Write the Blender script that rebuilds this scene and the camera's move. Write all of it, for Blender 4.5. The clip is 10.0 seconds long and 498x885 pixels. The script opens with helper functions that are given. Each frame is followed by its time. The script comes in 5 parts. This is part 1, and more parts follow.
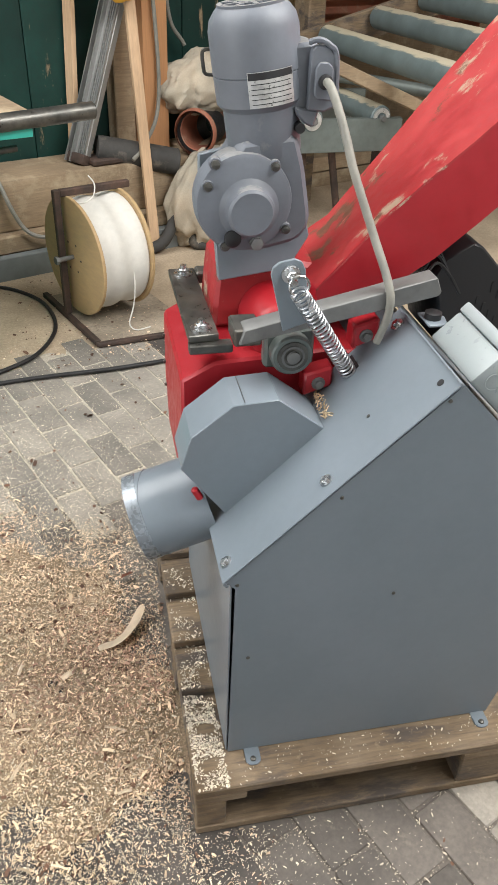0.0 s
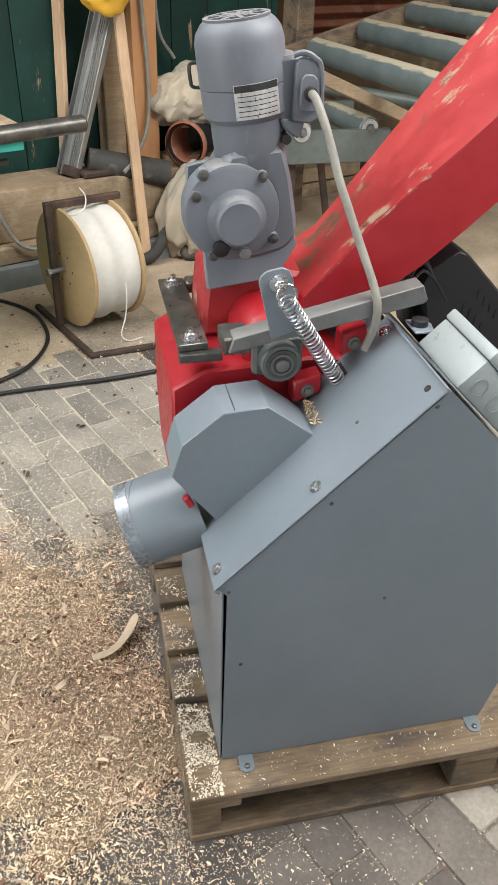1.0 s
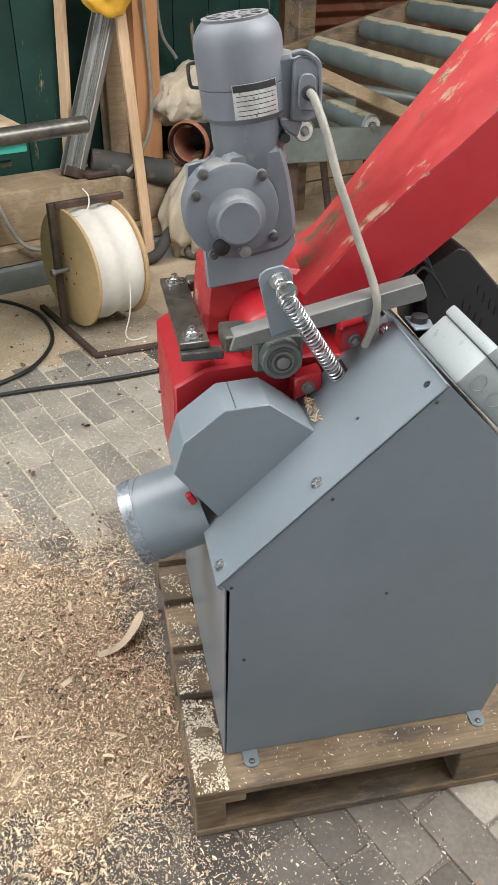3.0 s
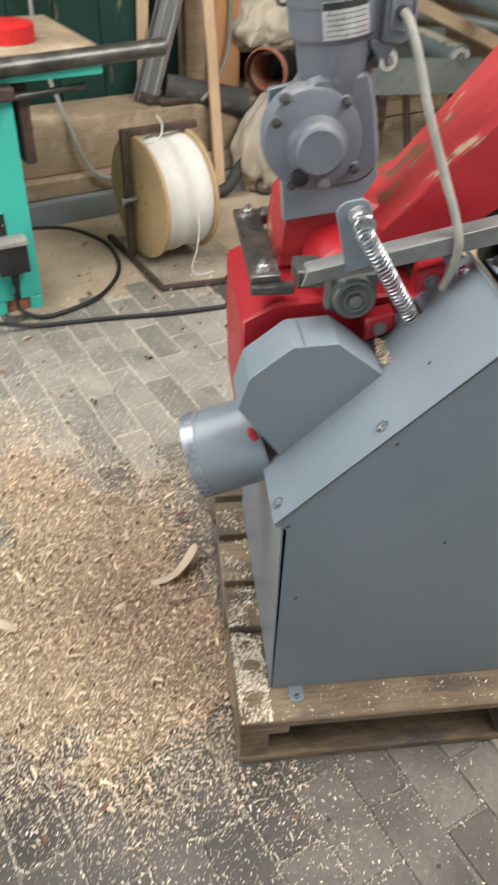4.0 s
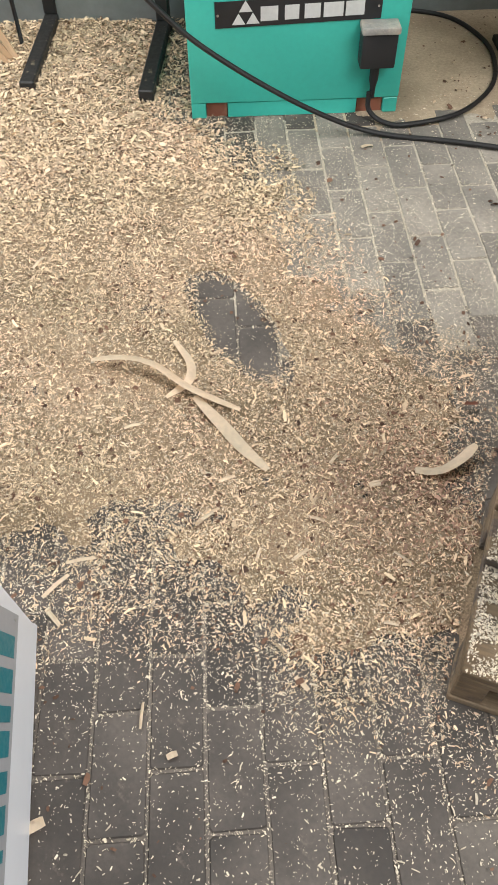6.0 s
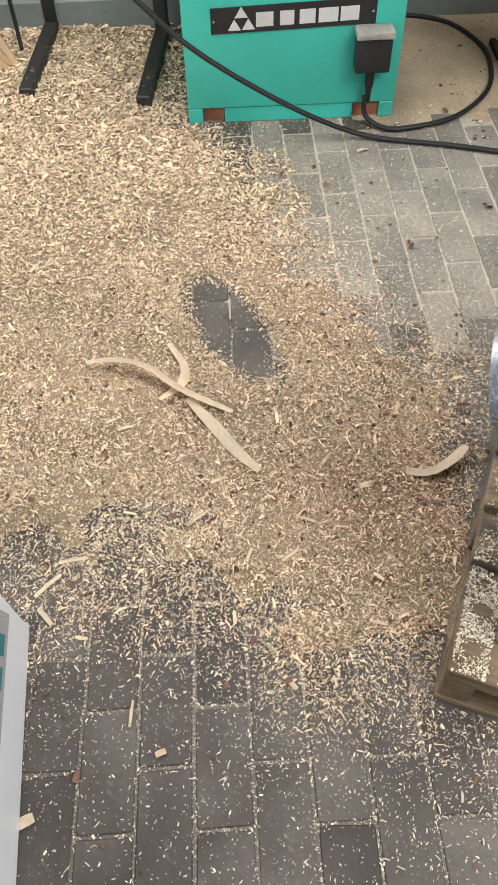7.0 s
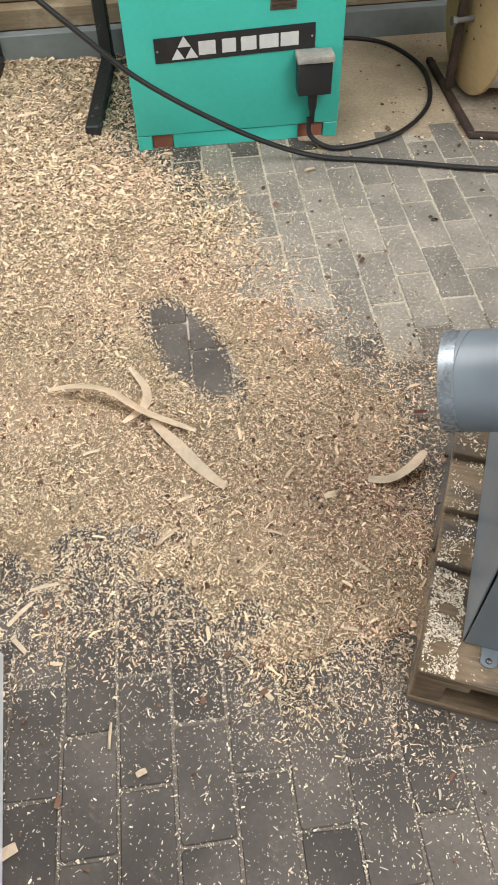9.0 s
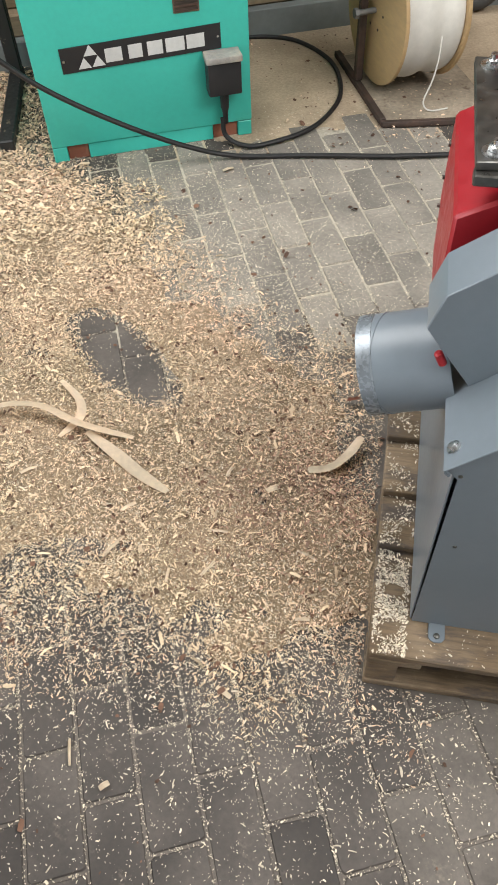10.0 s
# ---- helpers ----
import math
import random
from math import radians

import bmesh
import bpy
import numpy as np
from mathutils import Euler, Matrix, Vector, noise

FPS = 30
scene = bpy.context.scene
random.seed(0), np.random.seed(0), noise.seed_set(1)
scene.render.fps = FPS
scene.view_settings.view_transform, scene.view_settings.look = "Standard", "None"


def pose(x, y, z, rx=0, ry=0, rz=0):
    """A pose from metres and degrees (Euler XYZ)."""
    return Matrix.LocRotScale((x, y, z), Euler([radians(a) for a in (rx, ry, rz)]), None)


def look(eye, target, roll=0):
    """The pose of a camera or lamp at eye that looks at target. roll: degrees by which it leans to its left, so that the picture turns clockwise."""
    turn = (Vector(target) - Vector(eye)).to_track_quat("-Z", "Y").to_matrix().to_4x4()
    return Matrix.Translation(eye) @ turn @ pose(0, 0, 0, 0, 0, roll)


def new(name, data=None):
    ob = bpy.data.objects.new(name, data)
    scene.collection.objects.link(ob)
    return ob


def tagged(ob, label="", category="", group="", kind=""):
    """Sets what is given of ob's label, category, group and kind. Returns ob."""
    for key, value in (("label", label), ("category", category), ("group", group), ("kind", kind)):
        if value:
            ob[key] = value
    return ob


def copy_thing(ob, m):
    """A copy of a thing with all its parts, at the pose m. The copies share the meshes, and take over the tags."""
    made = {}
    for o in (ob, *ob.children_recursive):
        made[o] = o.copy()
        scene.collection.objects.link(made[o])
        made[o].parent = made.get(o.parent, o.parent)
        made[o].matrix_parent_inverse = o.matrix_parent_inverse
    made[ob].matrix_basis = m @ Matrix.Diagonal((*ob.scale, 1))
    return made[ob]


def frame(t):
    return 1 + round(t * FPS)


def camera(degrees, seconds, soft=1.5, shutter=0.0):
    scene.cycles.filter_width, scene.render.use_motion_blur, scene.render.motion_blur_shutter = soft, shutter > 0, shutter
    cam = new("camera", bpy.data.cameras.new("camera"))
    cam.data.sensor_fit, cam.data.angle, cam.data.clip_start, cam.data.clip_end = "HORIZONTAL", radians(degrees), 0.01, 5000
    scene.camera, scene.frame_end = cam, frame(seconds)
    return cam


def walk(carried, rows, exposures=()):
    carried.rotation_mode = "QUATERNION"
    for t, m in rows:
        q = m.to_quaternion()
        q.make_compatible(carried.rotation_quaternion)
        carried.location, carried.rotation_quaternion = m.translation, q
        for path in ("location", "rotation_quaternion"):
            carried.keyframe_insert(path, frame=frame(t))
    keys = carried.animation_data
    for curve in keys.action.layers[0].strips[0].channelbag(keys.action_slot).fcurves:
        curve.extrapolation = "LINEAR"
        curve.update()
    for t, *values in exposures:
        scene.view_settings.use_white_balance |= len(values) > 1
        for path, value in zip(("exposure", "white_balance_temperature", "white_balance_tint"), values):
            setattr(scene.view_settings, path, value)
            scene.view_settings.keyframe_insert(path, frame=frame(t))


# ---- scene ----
cam = camera(36.2, 10.0, shutter=0.25)
PATH = [
    (0, (0.258, -0.582, 1.502), (1.221, 0.745, 0.358), 2.4),
    (0.5, (0.256, -0.588, 1.503), (1.232, 0.742, 0.371), 2.3),
    (1, (0.257, -0.595, 1.504), (1.241, 0.737, 0.382), 2.1),
    (1.5, (0.255, -0.596, 1.504), (1.24, 0.735, 0.382), 2.0),
    (2, (0.256, -0.6, 1.508), (1.235, 0.737, 0.387), 1.6),
    (3.5, (0.258, -0.609, 1.505), (1.212, 0.737, 0.374), 1.0),
    (4, (0.25, -0.595, 1.492), (1.051, 0.746, 0.243), 1.8),
    (4.5, (0.217, -0.536, 1.455), (0.572, 0.753, -0.033), 1.0),
    (5, (0.255, -0.493, 1.451), (0.36, 0.757, -0.107), -0.3),
    (5.5, (0.26, -0.407, 1.45), (0.298, 0.821, -0.128), -0.9),
    (6, (0.28, -0.356, 1.446), (0.331, 0.842, -0.154), -0.8),
    (7.5, (0.321, -0.377, 1.46), (0.346, 0.837, -0.129), -1.9),
    (8, (0.319, -0.377, 1.464), (0.355, 0.845, -0.12), -1.9),
    (8.5, (0.328, -0.386, 1.467), (0.388, 0.85, -0.104), -2.2),
    (9, (0.329, -0.395, 1.474), (0.443, 0.845, -0.091), -1.9),
    (9.5, (0.357, -0.409, 1.473), (0.536, 0.831, -0.086), -2.8),
    (10, (0.369, -0.411, 1.471), (0.598, 0.815, -0.093), -3.0),
]
walk(cam, [(t, look(eye, target, roll)) for t, eye, target, roll in PATH],
     [(0.0, 0.22), (3.5, 0.22), (4.0, 0.2), (4.5, 0.12), (5.0, 0.04), (5.5, 0.0), (8.0, 0.0), (10.0, 0.03)])

# ---------------------------------------------------------------- light
YAW = -23.3
WORLD = bpy.data.worlds.new("sky")
scene.world = WORLD
WORLD.use_nodes = True
_nt = WORLD.node_tree
_sky = _nt.nodes.new("ShaderNodeTexSky")
_sky.sky_type, _sky.sun_disc = "NISHITA", False
_sky.sun_elevation, _sky.sun_rotation = radians(40), radians(-60)
_nt.links.new(_sky.outputs[0], _nt.nodes["Background"].inputs[0])
_nt.nodes["Background"].inputs[1].default_value = 0.12


def area_fill(name, x, y, z, rx, ry, rz, sx, sy, power, color):
    d = bpy.data.lights.new(name, "AREA")
    d.shape, d.size, d.size_y, d.energy, d.color = "RECTANGLE", sx, sy, power, color
    ob = new(name, d)
    ob.matrix_world = pose(x, y, z, rx, ry, rz)
    return ob


# Added area lamps, with no window seen, that set brightness and direction.
area_fill("overhead_fill", -0.4, 1.7, 3.36, 0, 0, 0, 2.6, 2.2, 126, (1.0, 0.985, 0.95))
area_fill("overhead_fill", 2.4, -0.8, 3.36, 0, 0, 0, 2.2, 2.2, 190, (1.0, 0.985, 0.95))
area_fill("area_fill", -3.95, 0.6, 1.9, 0, -90, 0, 1.6, 3.0, 112, (0.93, 0.97, 1.0))
area_fill("area_fill", 1.4, -3.95, 1.9, 90, 0, 0, 3.6, 1.6, 22, (0.95, 0.98, 1.0))

# ---------------------------------------------------------------- materials


def material(name, color, rough=0.6, metal=0.0, grain=0.12, scale=30.0, stain=0.15, stain_scale=3.0, bump=0.1, tint=None,
             stretch=(1, 1, 1), rand=0.0, island=0.0, spec=0.5, rough_var=0.12, coat=0.0):
    """A painted, wooden, stone or metal surface: base colour varied by fine grain and by larger stains, with relief."""
    m = bpy.data.materials.new(name)
    m.use_nodes = True
    nt = m.node_tree
    n, l = nt.nodes, nt.links
    b = n["Principled BSDF"]
    b.inputs["Metallic"].default_value = metal
    b.inputs["Specular IOR Level"].default_value = spec
    b.inputs["Coat Weight"].default_value = coat
    co = n.new("ShaderNodeTexCoord")
    mp = n.new("ShaderNodeMapping")
    mp.inputs["Scale"].default_value = stretch
    info = n.new("ShaderNodeObjectInfo")
    add = n.new("ShaderNodeVectorMath")
    add.operation = "MULTIPLY_ADD"
    l.new(info.outputs["Random"], add.inputs[0])
    add.inputs[1].default_value = (7.3, 3.1, 5.7)
    l.new(co.outputs["Object"], add.inputs[2])
    l.new(add.outputs[0], mp.inputs[0])
    fine = n.new("ShaderNodeTexNoise")
    fine.inputs["Scale"].default_value, fine.inputs["Detail"].default_value, fine.inputs["Roughness"].default_value = scale, 6, 0.65
    big = n.new("ShaderNodeTexNoise")
    big.inputs["Scale"].default_value, big.inputs["Detail"].default_value = stain_scale, 5
    l.new(mp.outputs[0], fine.inputs["Vector"])
    l.new(add.outputs[0], big.inputs["Vector"])

    def rng(src, lo, hi):
        r = n.new("ShaderNodeMapRange")
        r.inputs["From Min"].default_value, r.inputs["From Max"].default_value = 0.3, 0.7
        r.inputs["To Min"].default_value, r.inputs["To Max"].default_value = lo, hi
        l.new(src, r.inputs["Value"])
        return r.outputs[0]

    def mult(a, c):
        x = n.new("ShaderNodeMath")
        x.operation = "MULTIPLY"
        l.new(a, x.inputs[0])
        l.new(c, x.inputs[1])
        return x.outputs[0]

    val = mult(rng(fine.outputs["Fac"], 1 - grain, 1 + grain), rng(big.outputs["Fac"], 1 - stain, 1 + stain * 0.6))
    if rand:
        val = mult(val, rng_from(n, l, info.outputs["Random"], 1 - rand, 1 + rand))
    if island:
        geo = n.new("ShaderNodeNewGeometry")
        val = mult(val, rng_from(n, l, geo.outputs["Random Per Island"], 1 - island, 1 + island))
    mix = n.new("ShaderNodeMix")
    mix.data_type = "RGBA"
    mix.inputs["A"].default_value = (*color, 1)
    mix.inputs["B"].default_value = (*(tint or color), 1)
    l.new(rng(big.outputs["Fac"], -0.1, 0.9), mix.inputs["Factor"])
    sc = n.new("ShaderNodeVectorMath")
    sc.operation = "SCALE"
    l.new(mix.outputs["Result"], sc.inputs[0])
    l.new(val, sc.inputs["Scale"])
    l.new(sc.outputs[0], b.inputs["Base Color"])
    l.new(rng(fine.outputs["Fac"], max(0.05, rough - rough_var), min(1, rough + rough_var)), b.inputs["Roughness"])
    if bump:
        bp = n.new("ShaderNodeBump")
        bp.inputs["Strength"].default_value, bp.inputs["Distance"].default_value = bump, 0.004
        l.new(fine.outputs["Fac"], bp.inputs["Height"])
        l.new(bp.outputs[0], b.inputs["Normal"])
    return m


def rng_from(n, l, src, lo, hi):
    r = n.new("ShaderNodeMapRange")
    r.inputs["To Min"].default_value, r.inputs["To Max"].default_value = lo, hi
    l.new(src, r.inputs["Value"])
    return r.outputs[0]


def worn(m, under, amount, scale, stretch=(1, 1, 1), rough=0.8, dust=0.0):
    """Patches with sharp ragged edges where the coat is worn through to what lies under it, or dust lies on it."""
    n, l = m.node_tree.nodes, m.node_tree.links
    b = n["Principled BSDF"]
    src = b.inputs["Base Color"].links[0].from_socket
    co = n.new("ShaderNodeTexCoord")
    mp = n.new("ShaderNodeMapping")
    mp.inputs["Scale"].default_value = stretch
    l.new(co.outputs["Object"], mp.inputs[0])
    ns = n.new("ShaderNodeTexNoise")
    ns.inputs["Scale"].default_value, ns.inputs["Detail"].default_value, ns.inputs["Roughness"].default_value = scale, 8, 0.7
    l.new(mp.outputs[0], ns.inputs["Vector"])
    r = n.new("ShaderNodeMapRange")
    r.inputs["From Min"].default_value, r.inputs["From Max"].default_value = amount, amount + 0.05 + dust
    l.new(ns.outputs["Fac"], r.inputs["Value"])
    mix = n.new("ShaderNodeMix")
    mix.data_type = "RGBA"
    l.new(r.outputs[0], mix.inputs["Factor"])
    l.new(src, mix.inputs["A"])
    mix.inputs["B"].default_value = (*under, 1)
    l.new(mix.outputs["Result"], b.inputs["Base Color"])
    return m


GREY = material("grey_paint", (0.170, 0.202, 0.230), 0.34, 0, 0.03, 60, 0.10, 4, 0.0, tint=(0.168, 0.195, 0.222), rough_var=0.03)
GREY_DUSTY = worn(material("grey_motor_paint", (0.135, 0.148, 0.172), 0.5, 0, 0.06, 80, 0.15, 9, 0.06), (0.34, 0.32, 0.29), 0.6, 14, dust=0.25)
RED = worn(material("red_paint", (0.37, 0.010, 0.017), 0.42, 0, 0.07, 40, 0.15, 5, 0.05, tint=(0.34, 0.016, 0.025)), (0.40, 0.22, 0.16), 0.70, 11, dust=0.2)
RED_WORN = worn(worn(material("worn_red_paint", (0.34, 0.017, 0.022), 0.5, 0, 0.12, 40, 0.2, 6, 0.1, tint=(0.37, 0.042, 0.042)), (0.38, 0.28, 0.20), 0.58, 7.5, (1, 1.6, 1)),
                (0.13, 0.06, 0.035), 0.575, 8)
STEEL = material("dull_steel", (0.17, 0.17, 0.165), 0.6, 0.3, 0.15, 60, 0.3, 8, 0.08)
DARK_STEEL = material("dark_steel", (0.10, 0.10, 0.095), 0.38, 0.7, 0.2, 50, 0.35, 12, 0.08, tint=(0.16, 0.15, 0.13))
ZINC = material("zinc_steel", (0.62, 0.63, 0.64), 0.28, 1.0, 0.08, 60, 0.1, 10, 0.03)
SPRING = material("spring_wire", (0.50, 0.51, 0.53), 0.38, 1.0, 0.08, 60, 0.1, 10, 0.03)
ALU = material("aluminium", (0.42, 0.42, 0.41), 0.42, 0.8, 0.06, 50, 0.12, 5, 0.03, stretch=(1, 1, 0.1))
DUSTY_DARK = worn(material("dusty_dark_metal", (0.05, 0.048, 0.045), 0.75, 0, 0.25, 50, 0.3, 9, 0.15), (0.26, 0.22, 0.17), 0.55, 10, dust=0.25)
IRON = material("rusty_iron", (0.06, 0.045, 0.038), 0.7, 0.3, 0.3, 60, 0.3, 10, 0.2, tint=(0.10, 0.06, 0.045))
BLACK = material("black_plastic", (0.018, 0.018, 0.02), 0.45, 0, 0.15, 80, 0.2, 8, 0.05)
DUSTY_BLACK = worn(material("dusty_black_paint", (0.02, 0.02, 0.02), 0.55, 0, 0.15, 60, 0.25, 8, 0.08), (0.40, 0.33, 0.22), 0.60, 30, dust=0.08)
RUBBER = material("black_rubber", (0.014, 0.014, 0.015), 0.5, 0, 0.15, 80, 0.3, 12, 0.05)
CABLE_GREY = material("grey_cable_sheath", (0.25, 0.245, 0.215), 0.55, 0, 0.1, 90, 0.25, 20, 0.06, tint=(0.22, 0.21, 0.18))
DUSTY_LID = worn(material("dusty_grey_lid", (0.30, 0.29, 0.27), 0.7, 0, 0.15, 60, 0.2, 12, 0.1), (0.48, 0.43, 0.35), 0.45, 20, dust=0.2)
BOX_GREY = material("light_grey_plastic", (0.29, 0.325, 0.33), 0.35, 0, 0.03, 60, 0.06, 6, 0.02)
TEAL = worn(material("teal_paint", (0.055, 0.52, 0.43), 0.4, 0, 0.04, 50, 0.08, 3, 0.04), (0.13, 0.16, 0.14), 0.72, 9, dust=0.05)
WHITE = material("white_enamel", (0.84, 0.87, 0.93), 0.35, 0, 0.01, 50, 0.03, 4, 0.0, rough_var=0.02)
BLACK_LABEL = material("black_label", (0.02, 0.02, 0.022), 0.4, 0, 0.1, 80, 0.15, 8, 0.03)
WHITE_PRINT = material("white_print", (0.62, 0.63, 0.62), 0.5, 0, 0.06, 80, 0.1, 8, 0.0)
TEAL_PRINT = material("teal_print", (0.01, 0.20, 0.25), 0.4, 0, 0.05, 80, 0.1, 8, 0.0)
STRIP_GREY = material("grey_strip", (0.40, 0.41, 0.44), 0.4, 0, 0.05, 80, 0.08, 8, 0.02)
PLATE = material("aluminium_plate", (0.55, 0.55, 0.54), 0.35, 0.6, 0.12, 120, 0.2, 30, 0.05)
GREEN_WALL = worn(worn(material("green_wall_paint", (0.006, 0.030, 0.024), 0.6, 0, 0.15, 40, 0.3, 2.5, 0.08, tint=(0.009, 0.042, 0.034), spec=0.3), (0.36, 0.26, 0.16), 0.60, 6, (1.6, 1, 0.28)),
                  (0.16, 0.18, 0.16), 0.69, 26)
RAW_WOOD = material("raw_softwood", (0.52, 0.34, 0.20), 0.7, 0, 0.15, 22, 0.18, 2, 0.12, tint=(0.60, 0.42, 0.27), stretch=(6, 6, 0.5))
ORANGE_WOOD = material("planed_timber", (0.55, 0.28, 0.13), 0.65, 0, 0.12, 20, 0.15, 2, 0.08, tint=(0.48, 0.24, 0.11), stretch=(6, 6, 0.4))
OLD_WOOD = worn(worn(material("weathered_wood", (0.225, 0.155, 0.090), 0.85, 0, 0.35, 34, 0.5, 7, 0.35, tint=(0.15, 0.115, 0.08), stretch=(0.35, 5, 5), rand=0.25), (0.085, 0.068, 0.056), 0.49, 7, (0.6, 2.0, 2.0), dust=0.07), (0.32, 0.245, 0.16), 0.60, 34, dust=0.1)
DUSTY_WOOD = worn(material("dusty_timber", (0.30, 0.22, 0.14), 0.85, 0, 0.2, 20, 0.25, 3, 0.25, stretch=(0.5, 6, 6)), (0.50, 0.41, 0.28), 0.50, 6, dust=0.2)
PLY = material("plywood", (0.44, 0.30, 0.15), 0.65, 0, 0.12, 18, 0.12, 4, 0.06, stretch=(1, 1, 4))
DUSTY_BOARD = worn(material("board_in_dust", (0.30, 0.25, 0.19), 0.9, 0, 0.25, 60, 0.3, 6, 0.3), (0.13, 0.09, 0.06), 0.56, 22, dust=0.1)
CORD = material("white_cord", (0.64, 0.62, 0.57), 0.75, 0, 0.05, 40, 0.06, 5, 0.06)
CLOTH = worn(material("woven_sack", (0.44, 0.40, 0.32), 0.9, 0, 0.1, 150, 0.2, 5, 0.3, tint=(0.44, 0.36, 0.27)), (0.36, 0.25, 0.15), 0.62, 6, dust=0.15)
YELLOW = material("yellow_plastic_bag", (0.75, 0.42, 0.05), 0.4, 0, 0.08, 30, 0.15, 6, 0.2)
GREY_BOARD = material("grey_painted_board", (0.20, 0.22, 0.22), 0.7, 0, 0.1, 30, 0.25, 3, 0.1)
CONVEYOR = material("grey_green_steel", (0.13, 0.15, 0.14), 0.5, 0.3, 0.1, 40, 0.25, 5, 0.06)
ROLLER = material("roller_paint", (0.13, 0.165, 0.165), 0.55, 0.1, 0.12, 40, 0.25, 6, 0.06)


def settled(m, color, level, ragged):
    """Dust settled on the faces that look up, with a ragged edge."""
    n, l = m.node_tree.nodes, m.node_tree.links
    b = n["Principled BSDF"]
    src = b.inputs["Base Color"].links[0].from_socket
    geo = n.new("ShaderNodeNewGeometry")
    sep = n.new("ShaderNodeSeparateXYZ")
    l.new(geo.outputs["Normal"], sep.inputs[0])
    ns = n.new("ShaderNodeTexNoise")
    ns.inputs["Scale"].default_value, ns.inputs["Detail"].default_value = 14, 7
    add = n.new("ShaderNodeMath")
    add.operation = "MULTIPLY_ADD"
    l.new(ns.outputs["Fac"], add.inputs[0])
    add.inputs[1].default_value = ragged
    l.new(sep.outputs["Z"], add.inputs[2])
    r = n.new("ShaderNodeMapRange")
    r.inputs["From Min"].default_value, r.inputs["From Max"].default_value = level + ragged / 2, level + ragged / 2 + 0.12
    l.new(add.outputs[0], r.inputs["Value"])
    mix = n.new("ShaderNodeMix")
    mix.data_type = "RGBA"
    l.new(r.outputs[0], mix.inputs["Factor"])
    l.new(src, mix.inputs["A"])
    mix.inputs["B"].default_value = (*color, 1)
    l.new(mix.outputs["Result"], b.inputs["Base Color"])
    return m


settled(ROLLER, (0.46, 0.41, 0.30), 0.72, 0.5)
settled(GREY_DUSTY, (0.21, 0.21, 0.21), 0.80, 0.7)
CLAY = worn(material("red_brown_pipe", (0.27, 0.10, 0.06), 0.75, 0, 0.15, 30, 0.3, 6, 0.12), (0.42, 0.30, 0.21), 0.52, 7, dust=0.25)
# Base also darkened for the shadow on the near left bricks.
BRICK = worn(material("paving_brick", (0.066, 0.057, 0.051), 0.8, 0, 0.25, 90, 0.3, 5, 0.35, tint=(0.094, 0.080, 0.070), rand=0.14), (0.30, 0.25, 0.20), 0.58, 14, dust=0.2)
# Dust in the far rows; on the right also brighter light in the colour.
BRICK_DUSTY_LIT = worn(material("dusty_lit_brick", (0.225, 0.206, 0.180), 0.9, 0, 0.2, 90, 0.25, 4, 0.3, tint=(0.29, 0.26, 0.22), rand=0.10), (0.42, 0.36, 0.28), 0.57, 12, dust=0.25)
# Step between the two: part thin dust, part the light growing rightwards.
BRICK_HALF_LIT = worn(material("dusted_half_lit_brick", (0.118, 0.103, 0.090), 0.85, 0, 0.22, 90, 0.28, 5, 0.32, tint=(0.152, 0.132, 0.114), rand=0.14), (0.34, 0.29, 0.23), 0.58, 13, dust=0.2)
JOINT_DUST = material("pale_joint_dust", (0.42, 0.38, 0.31), 0.95, 0, 0.25, 120, 0.3, 5, 0.4)
GROUT = material("sandy_joint", (0.140, 0.120, 0.103), 0.95, 0, 0.25, 160, 0.25, 4, 0.5)
# Darker than the chips, standing for shade in the gaps between them.
DUST = material("sawdust_heap", (0.28, 0.208, 0.13), 0.95, 0, 0.6, 210, 0.3, 5, 0.9, tint=(0.29, 0.205, 0.135))
CHIP = material("wood_chip", (0.67, 0.535, 0.355), 0.85, 0, 0.08, 60, 0.14, 2.2, 0.0, tint=(0.68, 0.49, 0.35), island=0.48)
PALE_CHIP = material("pale_wood_chip", (0.67, 0.585, 0.445), 0.85, 0, 0.06, 60, 0.12, 2, 0.0, tint=(0.69, 0.61, 0.49), island=0.35)
RED_BARK = material("red_bark", (0.40, 0.25, 0.18), 0.9, 0, 0.15, 60, 0.2, 3, 0.0, tint=(0.5, 0.31, 0.22), island=0.5)
BARK = material("dark_bark", (0.13, 0.07, 0.045), 0.9, 0, 0.2, 60, 0.2, 2, 0.0, island=0.5)
SHAVING = material("planed_shaving", (0.80, 0.69, 0.53), 0.7, 0, 0.10, 60, 0.12, 6, 0.02, tint=(0.82, 0.68, 0.53))
DUST_FLOOR = material("dusty_screed", (0.42, 0.33, 0.23), 0.95, 0, 0.2, 90, 0.3, 3, 0.4, tint=(0.50, 0.40, 0.29))
PLASTER = material("pale_plaster", (0.55, 0.53, 0.48), 0.9, 0, 0.06, 30, 0.15, 2, 0.1)
BOARD_CEILING = material("ceiling_boards", (0.42, 0.36, 0.28), 0.85, 0, 0.1, 20, 0.2, 2, 0.1)
TAPE = material("silver_tape", (0.24, 0.27, 0.30), 0.27, 0.4, 0.08, 60, 0.2, 25, 0.3)
RED_PLASTIC = material("red_plastic", (0.55, 0.02, 0.02), 0.4, 0, 0.06, 50, 0.1, 6, 0.03)

# ---------------------------------------------------------------- mesh helpers


